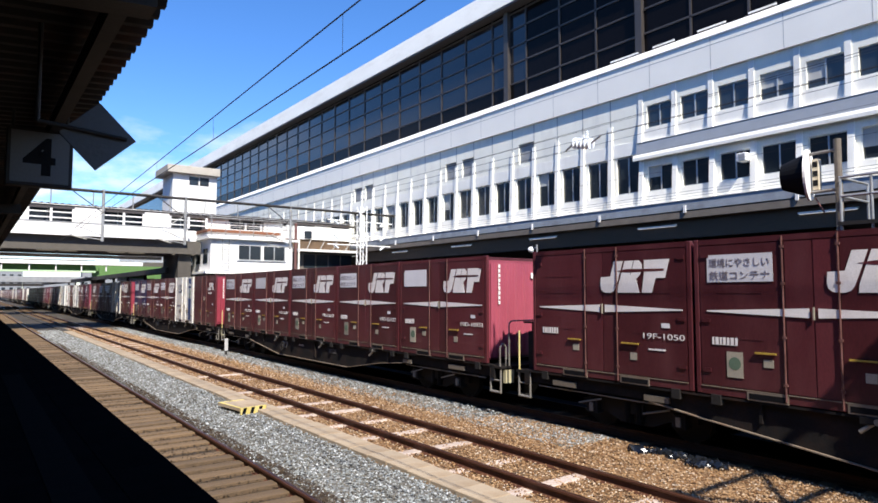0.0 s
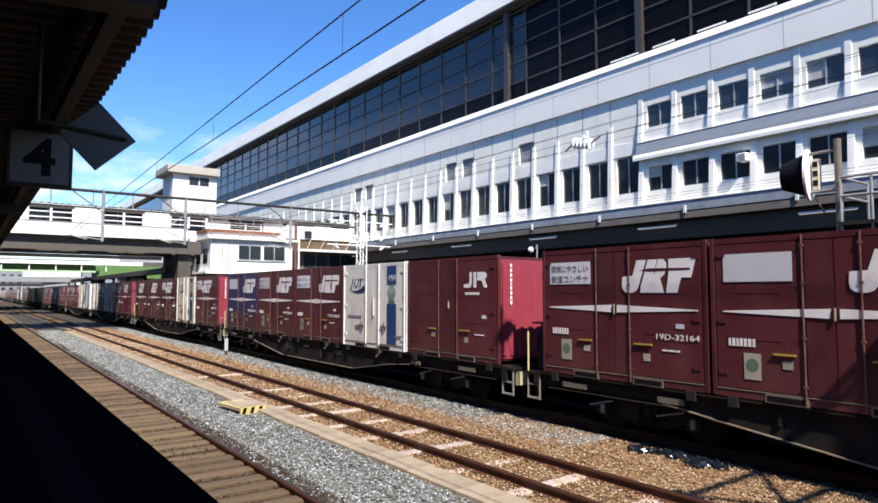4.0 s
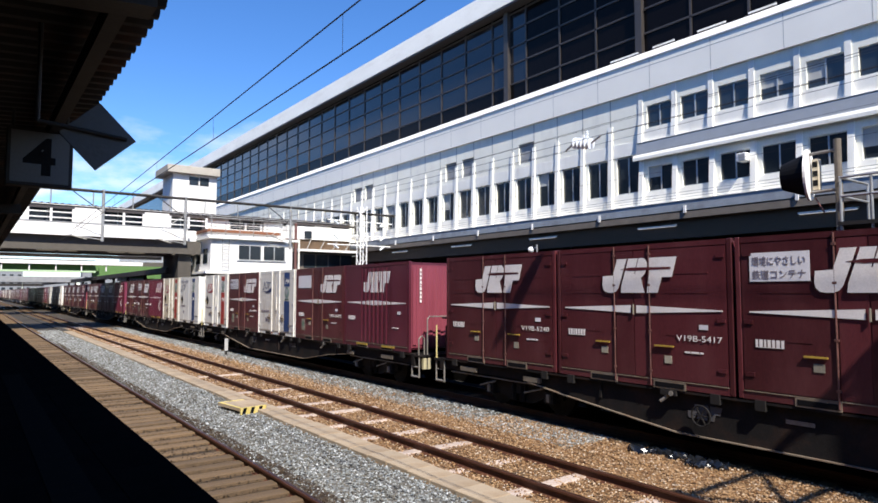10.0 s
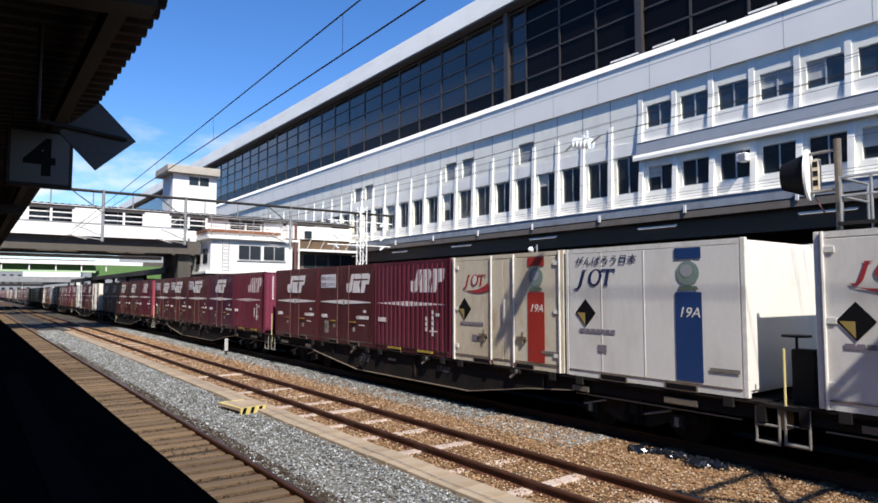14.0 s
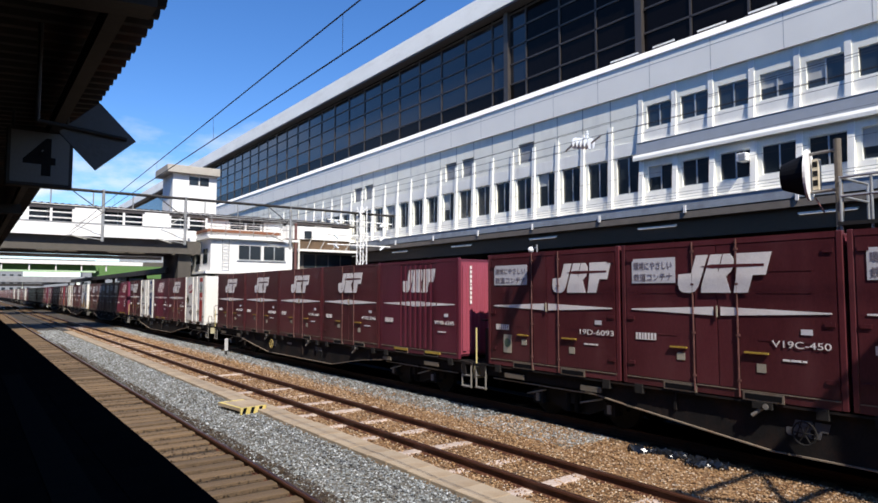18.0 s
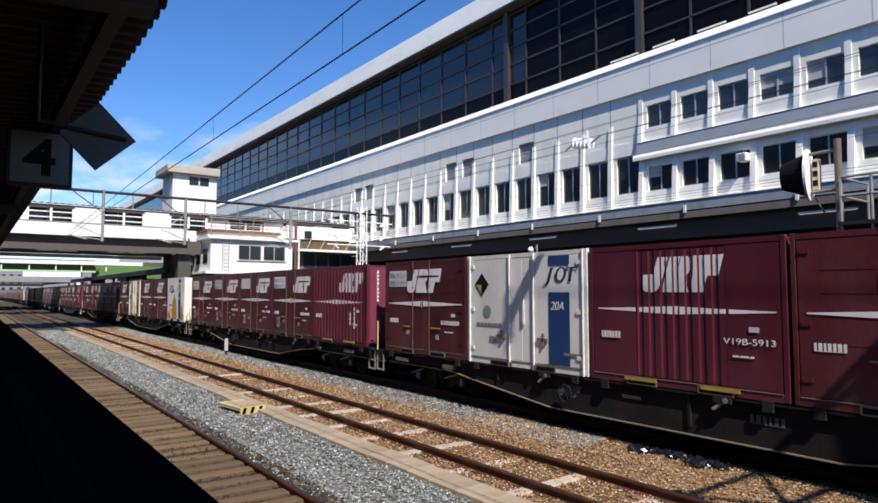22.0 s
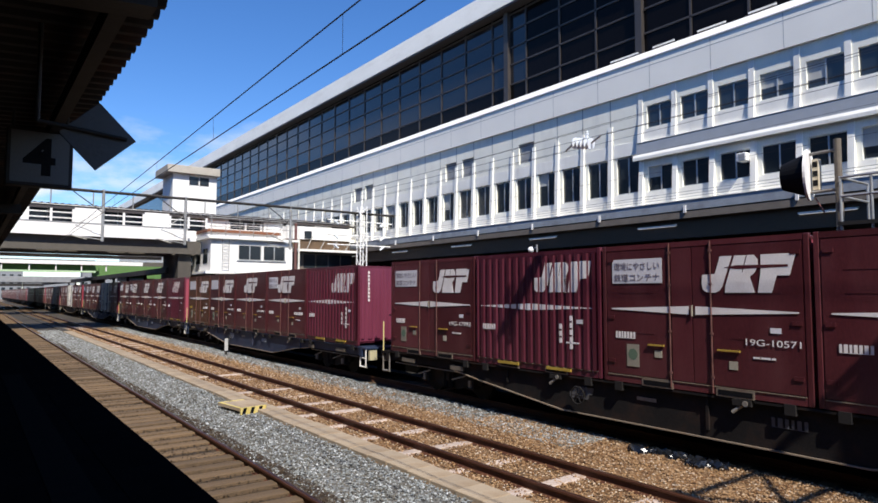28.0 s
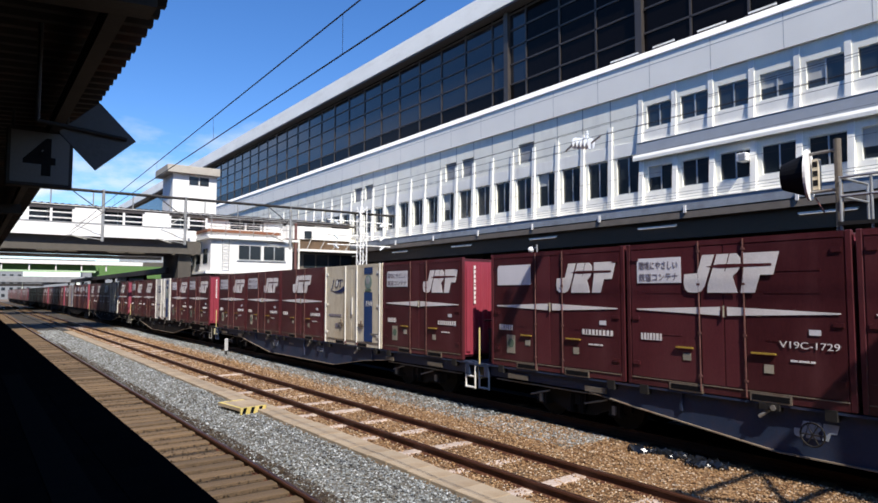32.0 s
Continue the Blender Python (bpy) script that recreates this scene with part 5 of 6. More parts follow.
        if style in ("text", "slogan"):
            lettering("slogan", "環境にやさしい", 0.15, M["ink"], c, side(-CW - 0.013, 3.44, 2.055), "dark slogan in two lines", 0.78 if central else 0.97)
            lettering("slogan", "鉄道コンテナ", 0.15, M["ink"], c, side(-CW - 0.013, 3.44, 1.85), "", 0.78 if central else 0.97)
    if style != "letter":
        bars("brand_line", c, M["yellow"] if body == "maroon_rust" else M["logo"], 3.42, 0.80, (0.035, 0.05, 0.03, 0.045, 0.04, 0.05, 0.04), 0.12, out, 0.022)
    bars("small_print", c, M["logo"], 0.85, 0.62, (0.10, 0.14, 0.06), 0.03, out)
    pbox("plate", c, M["panel_white"], out, out + 0.004, 0.42, 0.58, 1.02, 1.10)
    # the front end: a vertical row of bars and a small emblem
    pslab("end_line", c, M["logo"], [(-CW + 0.33 + v, u) for u, v in comb(2.30, 0.0, (0.08, 0.075, 0.08, 0.08, 0.03, 0.08, 0.08, 0.075, 0.08), 0.06, 0.035)], 1, -0.044, -0.040)
    for pts in emblem_shapes(0.30):
        pslab("end_emblem", c, M["logo"], [(0.94 + u, 1.97 + v) for u, v in pts], 1, -0.046, -0.042)
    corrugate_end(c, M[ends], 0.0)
    return c


def swoosh(c, y, z, s, material, x):
    """A crescent under the emblem, thin at its start and broad where it turns up."""
    low = [(y + 0.62 * s - 1.30 * s * t, z - 0.17 * s * math.sin(math.pi * t * 0.80) + 0.06 * s * t) for t in (i / 14 for i in range(15))]
    top = [(y + 0.62 * s - 1.22 * s * t, z - 0.11 * s * math.sin(math.pi * t * 0.72) + 0.27 * s * t * t) for t in (i / 14 for i in range(15))]
    side_shape("emblem_swoosh", c, material, low + top[::-1], x, 0.004)


def blocks(c, y, z, s, material, x):
    """The leased containers' emblem: a slanted hook, a ring and a capped stem."""
    def put(pts, name="emblem_block", m=material, d=0.0):
        side_shape(name, c, m, [(y - (u + 0.22 * v) * s, z + v * s) for u, v in pts], x - d, 0.004 if not d else d)
    put([(-0.56, -0.06), (-0.50, -0.10), (-0.40, -0.09), (-0.34, 0.0), (-0.30, 0.33), (-0.24, 0.36), (-0.40, 0.36), (-0.38, 0.33), (-0.43, 0.0), (-0.47, -0.06)])
    put([(a, b + 0.18) for a, b in ((0.01 + 0.19 * math.cos(q), 0.19 * math.sin(q)) for q in (2 * math.pi * i / 18 for i in range(18)))])
    put([(a, b + 0.18) for a, b in ((0.01 + 0.105 * math.cos(q), 0.155 * math.sin(q)) for q in (2 * math.pi * i / 14 for i in range(14)))], "emblem_hole", M["cont_clean"], 0.003)
    put([(0.27, 0.0), (0.42, 0.0), (0.385, 0.03), (0.385, 0.33), (0.50, 0.32), (0.54, 0.26), (0.53, 0.36), (0.16, 0.36), (0.15, 0.26), (0.20, 0.32), (0.305, 0.33), (0.305, 0.03)])


def jot_container(style, body="cont_white", band="blue"):
    """A white leased container with a coloured band. Styles: doors, smooth, amber, second."""
    words = {"doors": "white freight container with door rods and a coloured band", "smooth": "clean white freight container with a greeting and blue band",
             "amber": "white freight container with a painted amber landscape and blue band", "second": "white freight container with a wide blue band"}
    c = empty("leased_container", pose(0, -90, 0), words[style] if body != "cream" else "dirt-streaked cream freight container with a coloured band", "container", "containers on the train")
    B = M[body]
    frame_parts(c, B, M["cont_clean"] if body != "cream" else B, M["rod_white"] if body != "cream" else B, M["rod"])
    x = -CW - 0.009
    ink = M["jotred"] if band == "stripe_red" else M["navy"]
    if style in ("doors", "second"):
        pbox("door_leaf", c, B, -CW + 0.002, -CW + 0.018, 0.1, 1.44, 0.15, CH - 0.11, "", 0.004)
        pbox("door_leaf", c, B, -CW + 0.002, -CW + 0.018, 2.24, CL - 0.1, 0.15, CH - 0.11, "", 0.004)
        pbox("door_centre", c, B, -CW + 0.008, -CW + 0.018, 1.50, 1.80, 0.15, CH - 0.11)
        pbox("door_centre", c, B, -CW + 0.008, -CW + 0.018, 1.83, 2.18, 0.15, CH - 0.11)
        for y in (1.46, 2.21):
            prod("lock_rod", c, M["rod_white"], (-CW - 0.014, y, 0.0), (-CW - 0.014, y, CH - 0.02), 0.024, "pale lock rod", 6)
            pbox("rod_foot", c, M["rod"], -CW - 0.035, -CW + 0.0, y - 0.06, y + 0.06, 0.02, 0.10)
        for y in (0.1, CL - 0.12):
            prod("edge_rod", c, M["rod_white"], (-CW - 0.012, y, 0.0), (-CW - 0.012, y, CH), 0.022, "", 6)
        pbox("handle", c, M["rod_white"], -CW - 0.035, -CW - 0.008, 1.74, 1.79, 0.95, 1.48, "pale vertical handle")
        for y in (1.05, 2.34):
            pbox("latch", c, M["flange"], -CW - 0.04, -CW - 0.008, y, y + 0.30, 0.62, 0.68, "rusty latch")
            pbox("latch", c, M["flange"], -CW - 0.04, -CW - 0.008, y + 0.1, y + 0.15, 0.52, 0.78)
        for y in (0.14, 3.44):
            for z in (0.3, 1.2, 2.2):
                pbox("hinge", c, M["rod_white"], -CW - 0.018, -CW + 0.0, y, y + 0.13, z, z + 0.08)
    else:
        for y in (0.9, 1.85, 2.8):
            pbox("sheet_seam", c, B, -CW - 0.004, -CW + 0.012, y, y + 0.02, 0.14, CH - 0.1)
        pbox("side_sheet", c, B, -CW + 0.002, -CW + 0.018, 0.1, CL - 0.1, 0.13, CH - 0.1)
    b0, b1 = (0.74, 1.23) if style in ("smooth", "amber") else (0.53, 1.02) if style == "doors" else (0.45, 1.02)
    top = style == "doors" and band == "blue" and body != "cream"
    zc, zt = (1.60, 1.97) if top else (1.93, 1.22)
    for z0, z1 in ((0.16, zc - 0.29), (zc + 0.27, CH - 0.11)):
        pbox("colour_band", c, M[band], x, x + 0.004, b0, b1, z0, z1, "coloured band")
    yb = (b0 + b1) / 2
    if style != "second":
        side_shape("round_mark", c, M["green"], disc(yb, zc + 0.03, 0.21, 18), x, 0.004)
        side_shape("round_mark_base", c, M["dullgreen"], [(yb + 0.20, zc - 0.25), (yb - 0.20, zc - 0.25), (yb - 0.16, zc - 0.19), (yb + 0.16, zc - 0.19)], x - 0.004, 0.004)
        side_shape("mark_dot", c, M["louvre"], disc(yb + 0.03, zc + 0.07, 0.11, 12), x - 0.004, 0.004)
    if style == "smooth":
        lettering("greeting", "がんばろう日本", 0.19, M["navy"], c, side(x, 3.46, 2.18), "navy greeting", 1.45, 0.2)
        blocks(c, 3.0, 1.77, 0.86, M["navy"], x)
    elif style == "second":
        blocks(c, 0.72, 1.86, 0.80, M["navy"], x - 0.004)
    else:
        blocks(c, 2.85, 1.80, 0.72, ink, x)
        swoosh(c, 2.78, 1.72, 0.75, ink, x)
    if band == "stripe_red" or style in ("second", "smooth"):
        u, v = (0.32, 0.52) if style == "second" else (0.35, -0.06)
        side_shape("diamond_mark", c, M["signblack"], [(3.10 + u, 1.30 + v), (2.85 + u, 1.03 + v), (2.60 + u, 1.30 + v), (2.85 + u, 1.57 + v)], x, 0.004)
        side_shape("diamond_half", c, M["gold"], [(3.06 + u, 1.30 + v), (2.86 + u, 1.07 + v), (2.86 + u, 1.30 + v)], x - 0.003, 0.003)
    lettering("type_code", "20A" if style == "second" else "19A", 0.24, M["cont_clean"], c, side(x - 0.004, b1 - 0.05, zt if style != "second" else 1.28), "white type code", 0.36, 0.25)
    if style == "second":
        side_shape("round_mark", c, M["green"], disc(2.98, 1.20, 0.14, 16), x, 0.004)
    bars("serial_line", c, M["ink"], 3.35, 0.86, (0.13, 0.10, 0.12, 0.10, 0.08, 0.10, 0.1), 0.075, x)
    bars("small_print", c, M["ink"], 2.9, 0.50, (0.2,), 0.14, x)
    bars("small_print", c, M["pale_steel"], 0.62, 0.36, (0.5,), 0.06, x - 0.004)
    if style == "amber":
        pbox("mural_sheet", c, M["mural"], -CW - 0.006, -CW + 0.003, 0.09, CL - 0.09, 0.13, 1.66, "soft amber hills painted on white")
    return c


def freight_wagon(paint, rails):
    w = empty("container_wagon", pose(0, -90, 0), "black flat container wagon with a deep fish-belly sill" if paint == "wagon" else "dark blue flat container wagon with a deep sill", "wagon", "wagons of the train")
    P = M[paint]
    prof = [(-0.15, -0.04), (-0.15, -0.30), (3.6, -0.30), (4.9, -0.42), (6.9, -0.72), (12.4, -0.73), (15.0, -0.42), (16.0, -0.28), (18.95, -0.28), (18.95, -0.04)]
    for x in (-1.12, 1.08):
        pslab("side_sill", w, P, prof, 0, x, x + 0.04, "fish-belly side sill")
        lip = [(3.6, -0.30), (4.9, -0.42), (6.9, -0.72), (12.4, -0.73), (15.0, -0.42), (16.0, -0.28)]
        pslab("sill_flange", w, M["flange"] if x < 0 else P, lip + [(a, b - 0.018) for a, b in lip[::-1]], 0, x - 0.05, x + 0.09, "worn lower flange")
    pbox("top_flange", w, P, -1.2, 1.2, -0.15, 18.95, -0.06, -0.022)
    pbox("centre_sill", w, P, -0.25, 0.25, -0.2, 19.0, -0.45, -0.07)
    for y in (-0.24, 18.96):
        pbox("end_beam", w, P, -1.2, 1.2, y, y + 0.14, -0.32, -0.02)
    for k in range(5):
        for d in (0.25, 3.3):
            y = STEP * k + d
            pbox("twist_lock", w, M["under"], -1.23, -1.05, y, y + 0.16, -0.16, 0.0)
    for y in (4.4, 9.2, 14.0):
        pbox("web_rib", w, P, -1.16, -1.121, y, y + 0.05, -0.6 if y > 5 and y < 14 else -0.36, -0.07)
    for y in (5.2, 8.6, 12.5):
        prod("clamp_lever", w, M["pale_steel"], (-1.18, y, -0.10), (-1.22, y + 0.16, -0.24), 0.03)
        pbox("clamp", w, M["under"], -1.24, -1.1, y - 0.15, y + 0.15, -0.12, -0.03)
        prod("clamp_knob", w, M["pale_steel"], (-1.25, y - 0.06, -0.08), (-1.22, y - 0.06, -0.08), 0.045, "", 10)
    for pts in emblem_shapes(0.24):
        side_shape("sill_emblem", w, M["ledge"] if paint == "wagon_blue" else M["sill_grey"], [(11.6 - u, -0.46 + v) for u, v in pts], -1.128)
    bars("sill_line", w, M["sill_grey"] if paint == "wagon" else M["ledge"], 8.2, -0.38, (0.05, 0.07, 0.05, 0.04, 0.06, 0.05), 0.14, -1.128, 0.04)
    pbox("sill_sign", w, M["pale_steel"], -1.135, -1.122, 10.2, 10.6, -0.3, -0.24)
    for y, s in ((2.35, 1), (16.5, -1)):
        bg = empty("bogie", pose(0, y, 0), "", "")
        del_label = bg.keys()
        bg.parent = w
        for x in (-0.86, 0.76):
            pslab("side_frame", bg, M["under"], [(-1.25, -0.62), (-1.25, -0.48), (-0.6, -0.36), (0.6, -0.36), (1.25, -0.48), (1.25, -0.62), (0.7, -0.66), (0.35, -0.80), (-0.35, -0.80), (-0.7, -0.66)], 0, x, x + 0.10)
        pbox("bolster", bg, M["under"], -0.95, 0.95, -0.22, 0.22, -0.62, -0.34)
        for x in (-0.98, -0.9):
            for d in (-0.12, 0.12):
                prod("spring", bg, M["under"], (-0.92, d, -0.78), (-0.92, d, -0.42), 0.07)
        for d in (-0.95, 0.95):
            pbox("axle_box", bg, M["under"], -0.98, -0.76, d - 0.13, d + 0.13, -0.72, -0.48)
            pbox("brake_hanger", bg, M["pale_steel"], -1.02, -0.98, d - 0.05, d + 0.03, -0.68, -0.52)
    for y, s in ((-0.24, -1), (19.1, 1)):
        prod("drawbar", w, M["under"], (0, y, -0.14), (0, y + s * 0.2, -0.14), 0.09)
        pbox("coupler_head", w, M["under"], -0.16, 0.16, min(y + s * 0.18, y + s * 0.42), max(y + s * 0.18, y + s * 0.42), -0.28, 0.0, "", 0.03)
        prod("air_hose", w, M["under"], (0.4, y, -0.25), (0.45, y + s * 0.4, -0.5), 0.03)
    # step, handrail and hand brake at the front corner
    S = M["pale_steel"] if paint == "wagon" else M["rod_white"]
    for y in (-0.42, -0.08):
        prod("step_hanger", w, S, (-1.16, y, -0.10), (-1.16, y, -0.62), 0.022)
    prod("step_tread", w, S, (-1.16, -0.43, -0.62), (-1.16, -0.07, -0.62), 0.028)
    prod("step_tread", w, S, (-1.16, -0.43, -0.36), (-1.16, -0.07, -0.36), 0.022)
    pbox("front_platform", w, P, -1.2, 1.2, -0.46, -0.244, -0.09, -0.04)
    for a, b, top in ((-0.88, -0.06, 0.98), (-1.16, -0.98, 0.46)) if rails else ():
        bm = bmesh.new()
        for p, q in (((a, -0.04), (a, top - 0.07)), ((a, top - 0.07), (a + 0.07, top)), ((a + 0.07, top), (b - 0.07, top)), ((b - 0.07, top), (b, top - 0.07)), ((b, top - 0.07), (b, -0.04))):
            rod(bm, (p[0], -0.40, p[1]), (q[0], -0.40, q[1]), 0.019, 6)
        part("handrail", bm, S, w, "pale bent handrail")
    if rails:
        prod("handrail_bar", w, M["rod"], (-0.06, -0.40, 0.80), (1.1, -0.40, 0.80), 0.018)
        prod("handrail_post", w, M["rod"], (0.78, -0.40, -0.04), (0.78, -0.40, 0.80), 0.018)
        bm = bmesh.new()
        for i in range(12):
            a, b = math.pi * i / 6, math.pi * (i + 1) / 6
            rod(bm, (0.22 + 0.13 * math.cos(a), -0.44, 0.42 + 0.13 * math.sin(a)), (0.22 + 0.13 * math.cos(b), -0.44, 0.42 + 0.13 * math.sin(b)), 0.014, 5)
        rod(bm, (0.09, -0.44, 0.42), (0.35, -0.44, 0.42), 0.01, 5)
        rod(bm, (0.22, -0.44, 0.29), (0.22, -0.44, 0.55), 0.01, 5)
        rod(bm, (0.22, -0.44, 0.42), (0.22, -0.25, 0.42), 0.02, 6)
        part("brake_wheel", bm, M["rod"], w, "spoked brake wheel on the front platform")
    S = M["pale_steel"] if paint == "wagon" else P
    for y in (18.97, 19.31):
        prod("step_hanger", w, S, (-1.16, y, -0.06), (-1.16, y, -0.60), 0.022)
    prod("step_tread", w, S, (-1.16, 18.96, -0.60), (-1.16, 19.32, -0.60), 0.028)
    prod("step_tread", w, S, (-1.16, 18.97, -0.32), (-1.16, 19.31, -0.32), 0.014)
    # brake stand on the rear end platform
    pbox("end_platform", w, P, -1.2, 1.2, 19.104, 19.36, -0.10, -0.04)
    prod("grab_rail", w, M["grab"], (-1.16, 19.30, -0.06), (-1.16, 19.30, 0.80), 0.020, "pale yellow grab rail")
    pbox("brake_stand", w, M["under"], -0.86, -0.62, 19.0, 19.34, -0.036, 0.78, "", 0.02)
    prod("wheel_stem", w, M["under"], (-0.74, 19.3, 0.78), (-0.74, 19.3, 0.955), 0.022)
    bm = bmesh.new()
    slab(bm, disc(-0.74, 19.3, 0.21, 18), 2, 0.955, 0.985)
    part("brake_handwheel", bm, M["under"], w, "flat dark handwheel")
    pbox("corner_box", w, M["corner"], -1.05, -0.80, -0.47, -0.38, -0.42, -0.13, "pale yellowish box at the corner")
    for y, l, z in ((0.9, 0.62, -0.16), (3.2, 0.4, -0.2), (15.6, 0.5, -0.18), (17.7, 0.6, -0.16)):
        pbox("side_plate", w, M["pole"], -1.175, -1.125, y, y + l, z - 0.10, z, "grey-white plate on the sill")
    for y in (1.5, 2.9, 15.7, 17.2):
        prod("brake_rod", w, M["pale_steel"], (-1.0, y, -0.42), (-1.0, y + 0.55, -0.56), 0.018)
    prod("air_pipe", w, M["pale_steel"], (-1.06, 0.2, -0.36), (-1.06, 3.6, -0.36), 0.014)
    prod("air_pipe", w, M["pale_steel"], (-1.06, 15.8, -0.34), (-1.06, 18.8, -0.34), 0.014)
    bm = bmesh.new()
    n = 16
    for i in range(n):
        a, b = 2 * math.pi * i / n, 2 * math.pi * (i + 1) / n
        rod(bm, (-1.24, 11.9 + 0.165 * math.cos(a), -0.38 + 0.165 * math.sin(a)), (-1.24, 11.9 + 0.165 * math.cos(b), -0.38 + 0.165 * math.sin(b)), 0.014, 5)
    for i in range(3):
        a = math.pi * i / 3
        rod(bm, (-1.24, 11.9 + 0.165 * math.cos(a), -0.38 + 0.165 * math.sin(a)), (-1.24, 11.9 - 0.165 * math.cos(a), -0.38 - 0.165 * math.sin(a)), 0.01, 5)
    part("hand_brake_wheel", bm, M["under"], w, "dark spoked brake wheel")
    return w


def wheelset():
    bm = bmesh.new()
    for x in (-0.6, 0.47):
        slab(bm, disc(0, 0, 0.405, 24), 0, x, x + 0.13)
    rod(bm, (-0.85, 0, 0), (0.85, 0, 0), 0.07, 10)
    return bm


KIND = {
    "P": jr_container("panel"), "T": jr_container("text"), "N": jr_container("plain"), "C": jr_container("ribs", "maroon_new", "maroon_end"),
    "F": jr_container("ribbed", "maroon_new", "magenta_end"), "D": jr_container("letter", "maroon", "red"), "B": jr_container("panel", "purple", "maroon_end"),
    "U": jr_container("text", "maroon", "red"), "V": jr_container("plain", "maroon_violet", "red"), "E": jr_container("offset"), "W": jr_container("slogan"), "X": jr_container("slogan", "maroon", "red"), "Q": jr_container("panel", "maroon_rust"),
    "J": jot_container("doors"), "Z": jot_container("doors", "cream"), "K": jot_container("doors", "cont_clean", "stripe_red"), "R": jot_container("doors", "cream", "stripe_red"),
    "Y": jot_container("amber", "cont_clean"), "G": jot_container("smooth", "cont_clean"), "M": jot_container("second", "cont_clean"),
}


def far_container(style):
    """The same containers at the tail of the train, seen small and from afar."""
    jot = style in "JZ"
    B = M[{"J": "cont_white", "Z": "cream", "C": "maroon_new", "F": "maroon_new"}.get(style, "maroon")]
    c = empty("freight_container", pose(0, -90, 0), "white freight container with a blue band" if jot else "maroon freight container with a white emblem", "container", "containers on the train")
    pbox("body", c, B, -CW + 0.01, CW - 0.01, 0.02, CL - 0.02, 0.0, CH, "", 0.012)
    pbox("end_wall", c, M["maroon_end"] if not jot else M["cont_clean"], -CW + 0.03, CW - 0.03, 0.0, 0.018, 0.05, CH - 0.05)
    if jot:
        pbox("colour_band", c, M["blue"], -CW - 0.004, -CW + 0.008, 0.56, 1.04, 0.16, CH - 0.1)
    else:
        stripe(c, -CW - 0.002)
        emblem(c, 0.20 if style in "PTU" else 0.98, 1.63, 0.60, -CW - 0.002)
        if style in "PTU":
            pbox("slogan_panel", c, M["panel_white"], -CW - 0.004, -CW + 0.008, 2.42, 3.48, 1.80, 2.24)
    for y in (1.5, 2.25):
        prod("lock_rod", c, M["rod"], (-CW - 0.004, y, 0.02), (-CW - 0.004, y, CH - 0.02), 0.02, "", 5)
    return c


def far_wagon():
    w = empty("container_wagon", pose(0, -90, 0), "black flat container wagon at the tail of the train", "wagon", "wagons of the train")
    pslab("side_sill", w, M["wagon"], [(-0.15, -0.02), (-0.15, -0.30), (3.6, -0.30), (6.9, -0.72), (12.4, -0.73), (16.0, -0.28), (18.95, -0.28), (18.95, -0.02)], 0, -1.12, 1.12)
    for y in (2.35, 16.5):
        pbox("bogie", w, M["under"], -0.95, 0.95, y - 1.3, y + 1.3, -0.98, -0.31)
    return w


FAR = {ch: far_container(ch) for ch in "PTNCFUJZ"}
WAGON = {"f": far_wagon(), "k": freight_wagon("wagon", False), "r": freight_wagon("wagon", True), "b": freight_wagon("wagon_blue", False)}
WHEEL = wheelset()
WMESH = bpy.data.meshes.new("wheelset")
bmesh.ops.recalc_face_normals(WHEEL, faces=WHEEL.faces)
WHEEL.to_mesh(WMESH)
WHEEL.free()
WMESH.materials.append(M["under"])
for w in WAGON.values():
    for b in [o for o in w.children if o.name.startswith("bogie")]:
        for d in (-0.95, 0.95):
            o = share("wheelset", WMESH, b, pose(0, d, -0.595))

# loads, front container first, wagon by wagon from the one nearest at the start
LOADS = ["TTTTE", "PTTPT", "DJTTB", "XZWNN", "CPJTK", "GRFTN", "FVWWT", "CNNNN", "KNCMW", "FTPTT", "YNNRN", "UNTFT", "FWNPQ", "CNNWP", "UZNTT",
         "UTJNT", "NZNNN", "TTNJT", "NPTTN", "TTNPN", "CNJTT", "NTTPN", "TTNNP", "FTPTN", "TTNNT"]
NUMBERS = {(-1, 4): "19F-1050", (0, 0): "19D-10931", (0, 1): "19D-32122", (0, 2): "19D-35033", (0, 3): "19G-7031", (0, 4): "19D-32164", (1, 2): "19D-3467", (1, 3): "19D-30134", (1, 4): "19G-1384",
           (2, 0): "V19C-3370", (2, 3): "V19B-5417", (2, 4): "V19B-5240", (3, 1): "19D-16475", (3, 3): "19G-17494", (5, 1): "V19B-6448", (5, 2): "V19C-4619", (5, 3): "V19C-450", (5, 4): "19D-6093",
           (6, 0): "V19B-6345", (6, 1): "V19B-5946", (6, 2): "V19B-1050", (6, 4): "V19B-5691", (7, 1): "V19B-5665", (7, 2): "V19B-5913", (8, 2): "19G-7500", (8, 3): "19D-36723", (8, 4): "19G-15451",
           (9, 1): "V19B-2209", (10, 2): "19G-10571", (10, 4): "19G-17993", (11, 2): "V19B-6944", (11, 3): "19G-9763", (12, 1): "V19B-7148", (12, 2): "V19B-3016", (12, 3): "V19C-1729"}
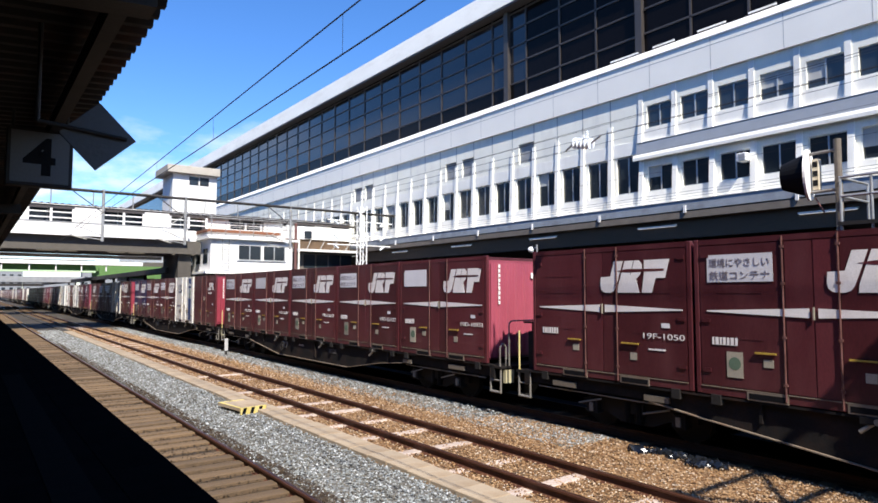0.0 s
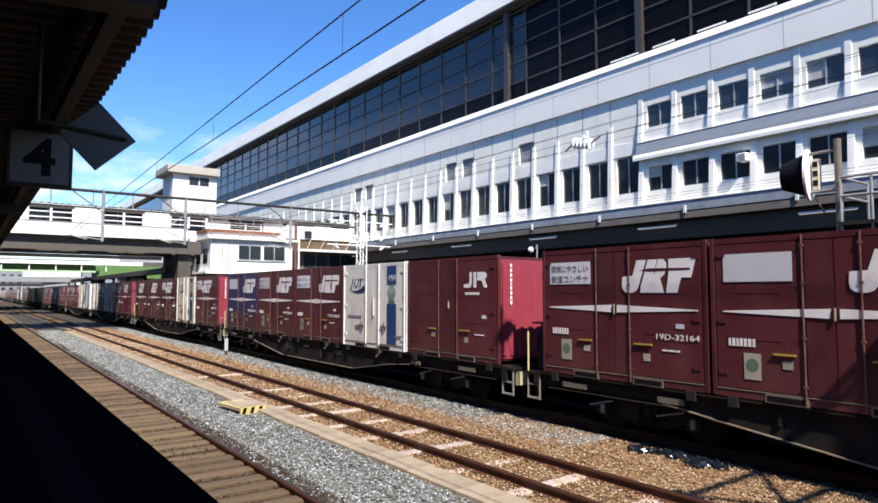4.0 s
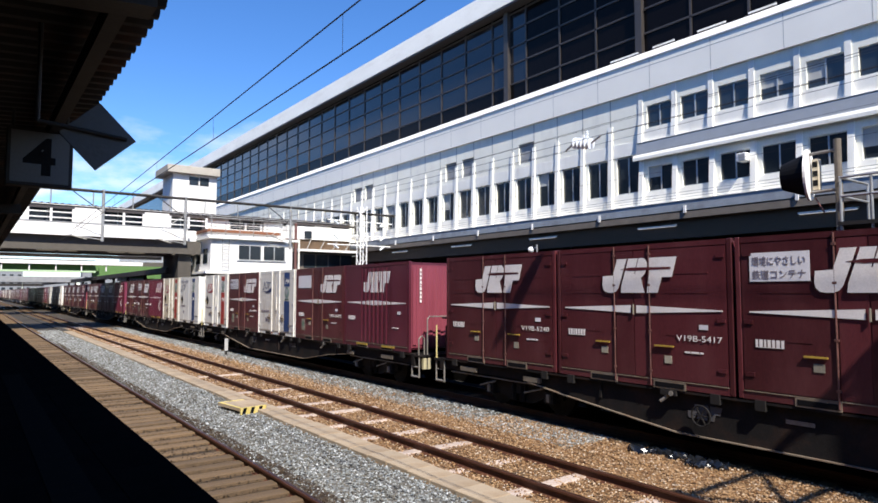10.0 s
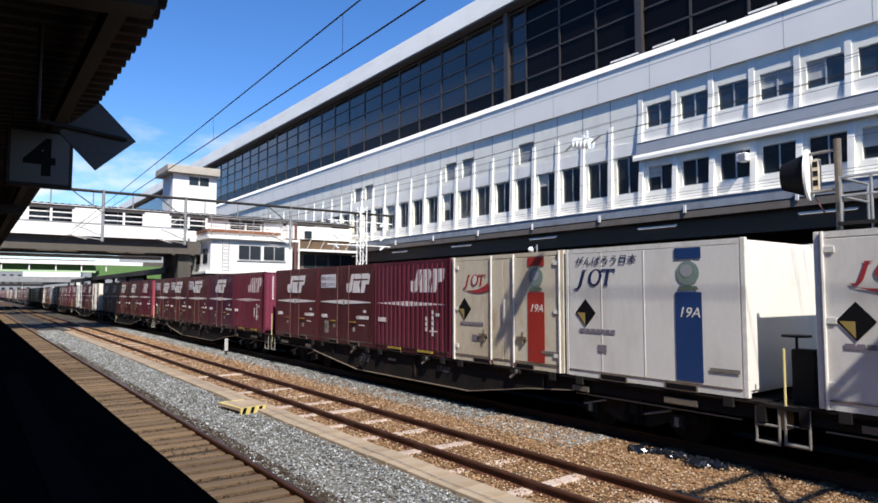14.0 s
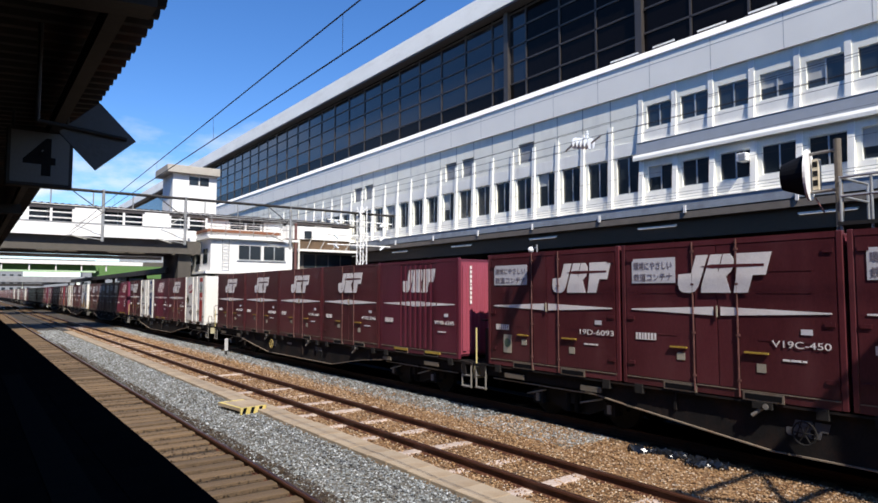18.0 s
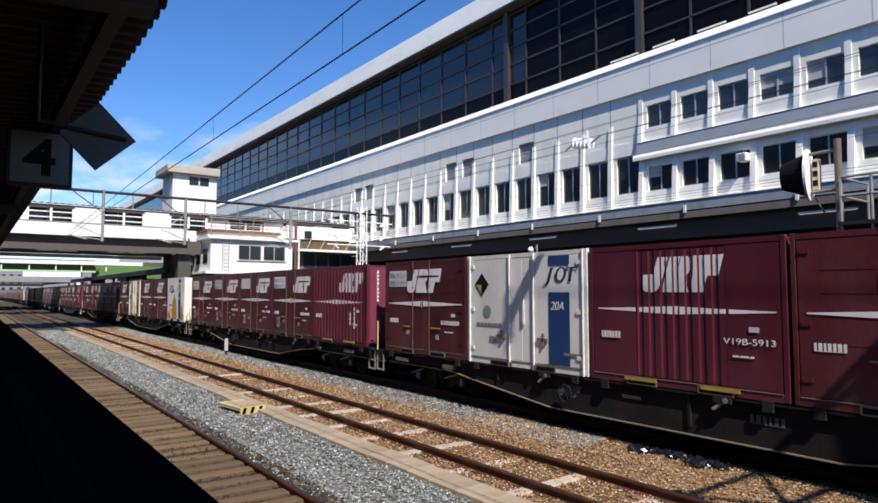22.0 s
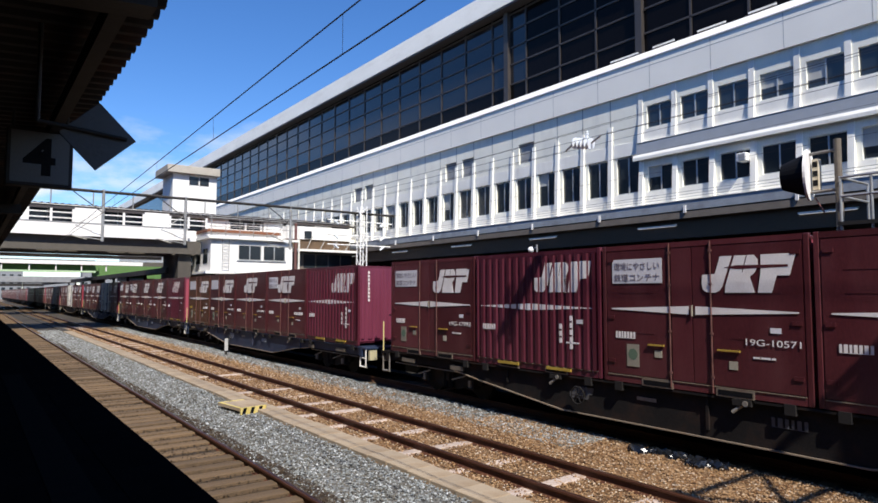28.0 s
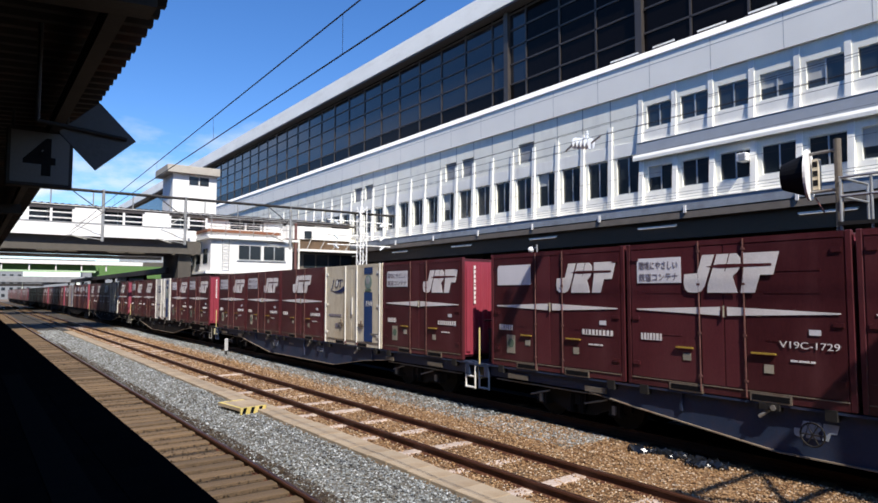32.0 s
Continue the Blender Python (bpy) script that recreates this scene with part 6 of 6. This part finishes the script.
# how far each wagon's couplings are drawn out or pushed in
SLACK = {-1: -0.13, 2: 0.10, 3: 0.41, 4: 0.03, 5: -0.12, 6: -0.40, 7: 0.22, 8: -0.11, 9: -0.05, 11: 0.54, 12: 0.12, 13: -0.20}
TRAIN = []
for i, load in enumerate(LOADS):
    k = i - 1
    far = k > 15
    head = FRONT + PITCH_W * k + SLACK.get(k, 0.0)
    w = copy_thing(WAGON["f" if far else "b" if k in (11, 12, 13) else "r" if k in (-1, 0, 2, 3, 7, 9) else "k"], pose(TX, head, DECK))
    TRAIN.append((w, head))
    if k == 6:
        for o in w.children:
            if o.name.startswith("hand_brake_wheel"):
                o.data = o.data.copy()
                o.data.materials[0] = M["gold"]
                tagged(o, "yellow spoked brake wheel")
    for j, ch in enumerate(load):
        y = head + STEP * j
        c = copy_thing(FAR[ch] if far else KIND[ch], pose(TX, y, DECK))
        TRAIN.append((c, y))
        if far:
            continue
        if (k, j) in NUMBERS:
            out = {"C": -CW - 0.012, "F": -CW - 0.036}.get(ch, -CW - 0.010)
            lettering("serial_number", NUMBERS[k, j], 0.14, M["logo"], c, side(out, 1.0, 0.82), "white painted serial number", 0.82)
        elif ch in "EPTNBUVWXQ":
            bars("serial_line", c, M["logo"], 1.0, 0.82, (0.055, 0.03, 0.055, 0.055, 0.04, 0.055, 0.055, 0.055, 0.055), 0.10, -CW - 0.010, 0.035)
for proto in (*KIND.values(), *FAR.values(), *WAGON.values()):
    for o in (*proto.children_recursive, proto):
        bpy.data.objects.remove(o)

# the way the train has gone by each time, by a smooth law of its rising speed
LAW = (153.3101, 83.2604, 87.4019, -121.194, 76.356, -17.6391)


def gone(t):
    u = t / 32.0
    return sum(c * u ** (i + 1) for i, c in enumerate(LAW))


def motions():
    # each axle turns as far as its wheel has rolled
    turn = [0.0]
    while turn[-1] < 32.0:
        t = turn[-1]
        speed = (gone(t + 0.05) - gone(t - 0.05)) / 0.1
        turn.append(min(32.0, t + 1.35 * 0.405 / speed))
    first = {}
    for wagon in [thing for thing, y in TRAIN if thing.name.startswith("container_wagon")]:
        for axle in [o for o in wagon.children_recursive if o.name.startswith("wheelset")]:
            where = tuple(round(v, 3) for v in axle.location)
            if where not in first:
                first[where] = axle
                walk(axle, [(t, Matrix.Translation(where) @ Matrix.Rotation(gone(t) / 0.405, 4, "X")) for t in turn])
            else:
                keys = first[where].animation_data
                axle.rotation_mode = "QUATERNION"
                axle.animation_data_create()
                axle.animation_data.action = keys.action
                axle.animation_data.action_slot = keys.action_slot
    for thing, y in TRAIN:
        walk(thing, [(t, pose(TX, y - gone(t), DECK)) for t in range(0, 33, 2)])


motions()
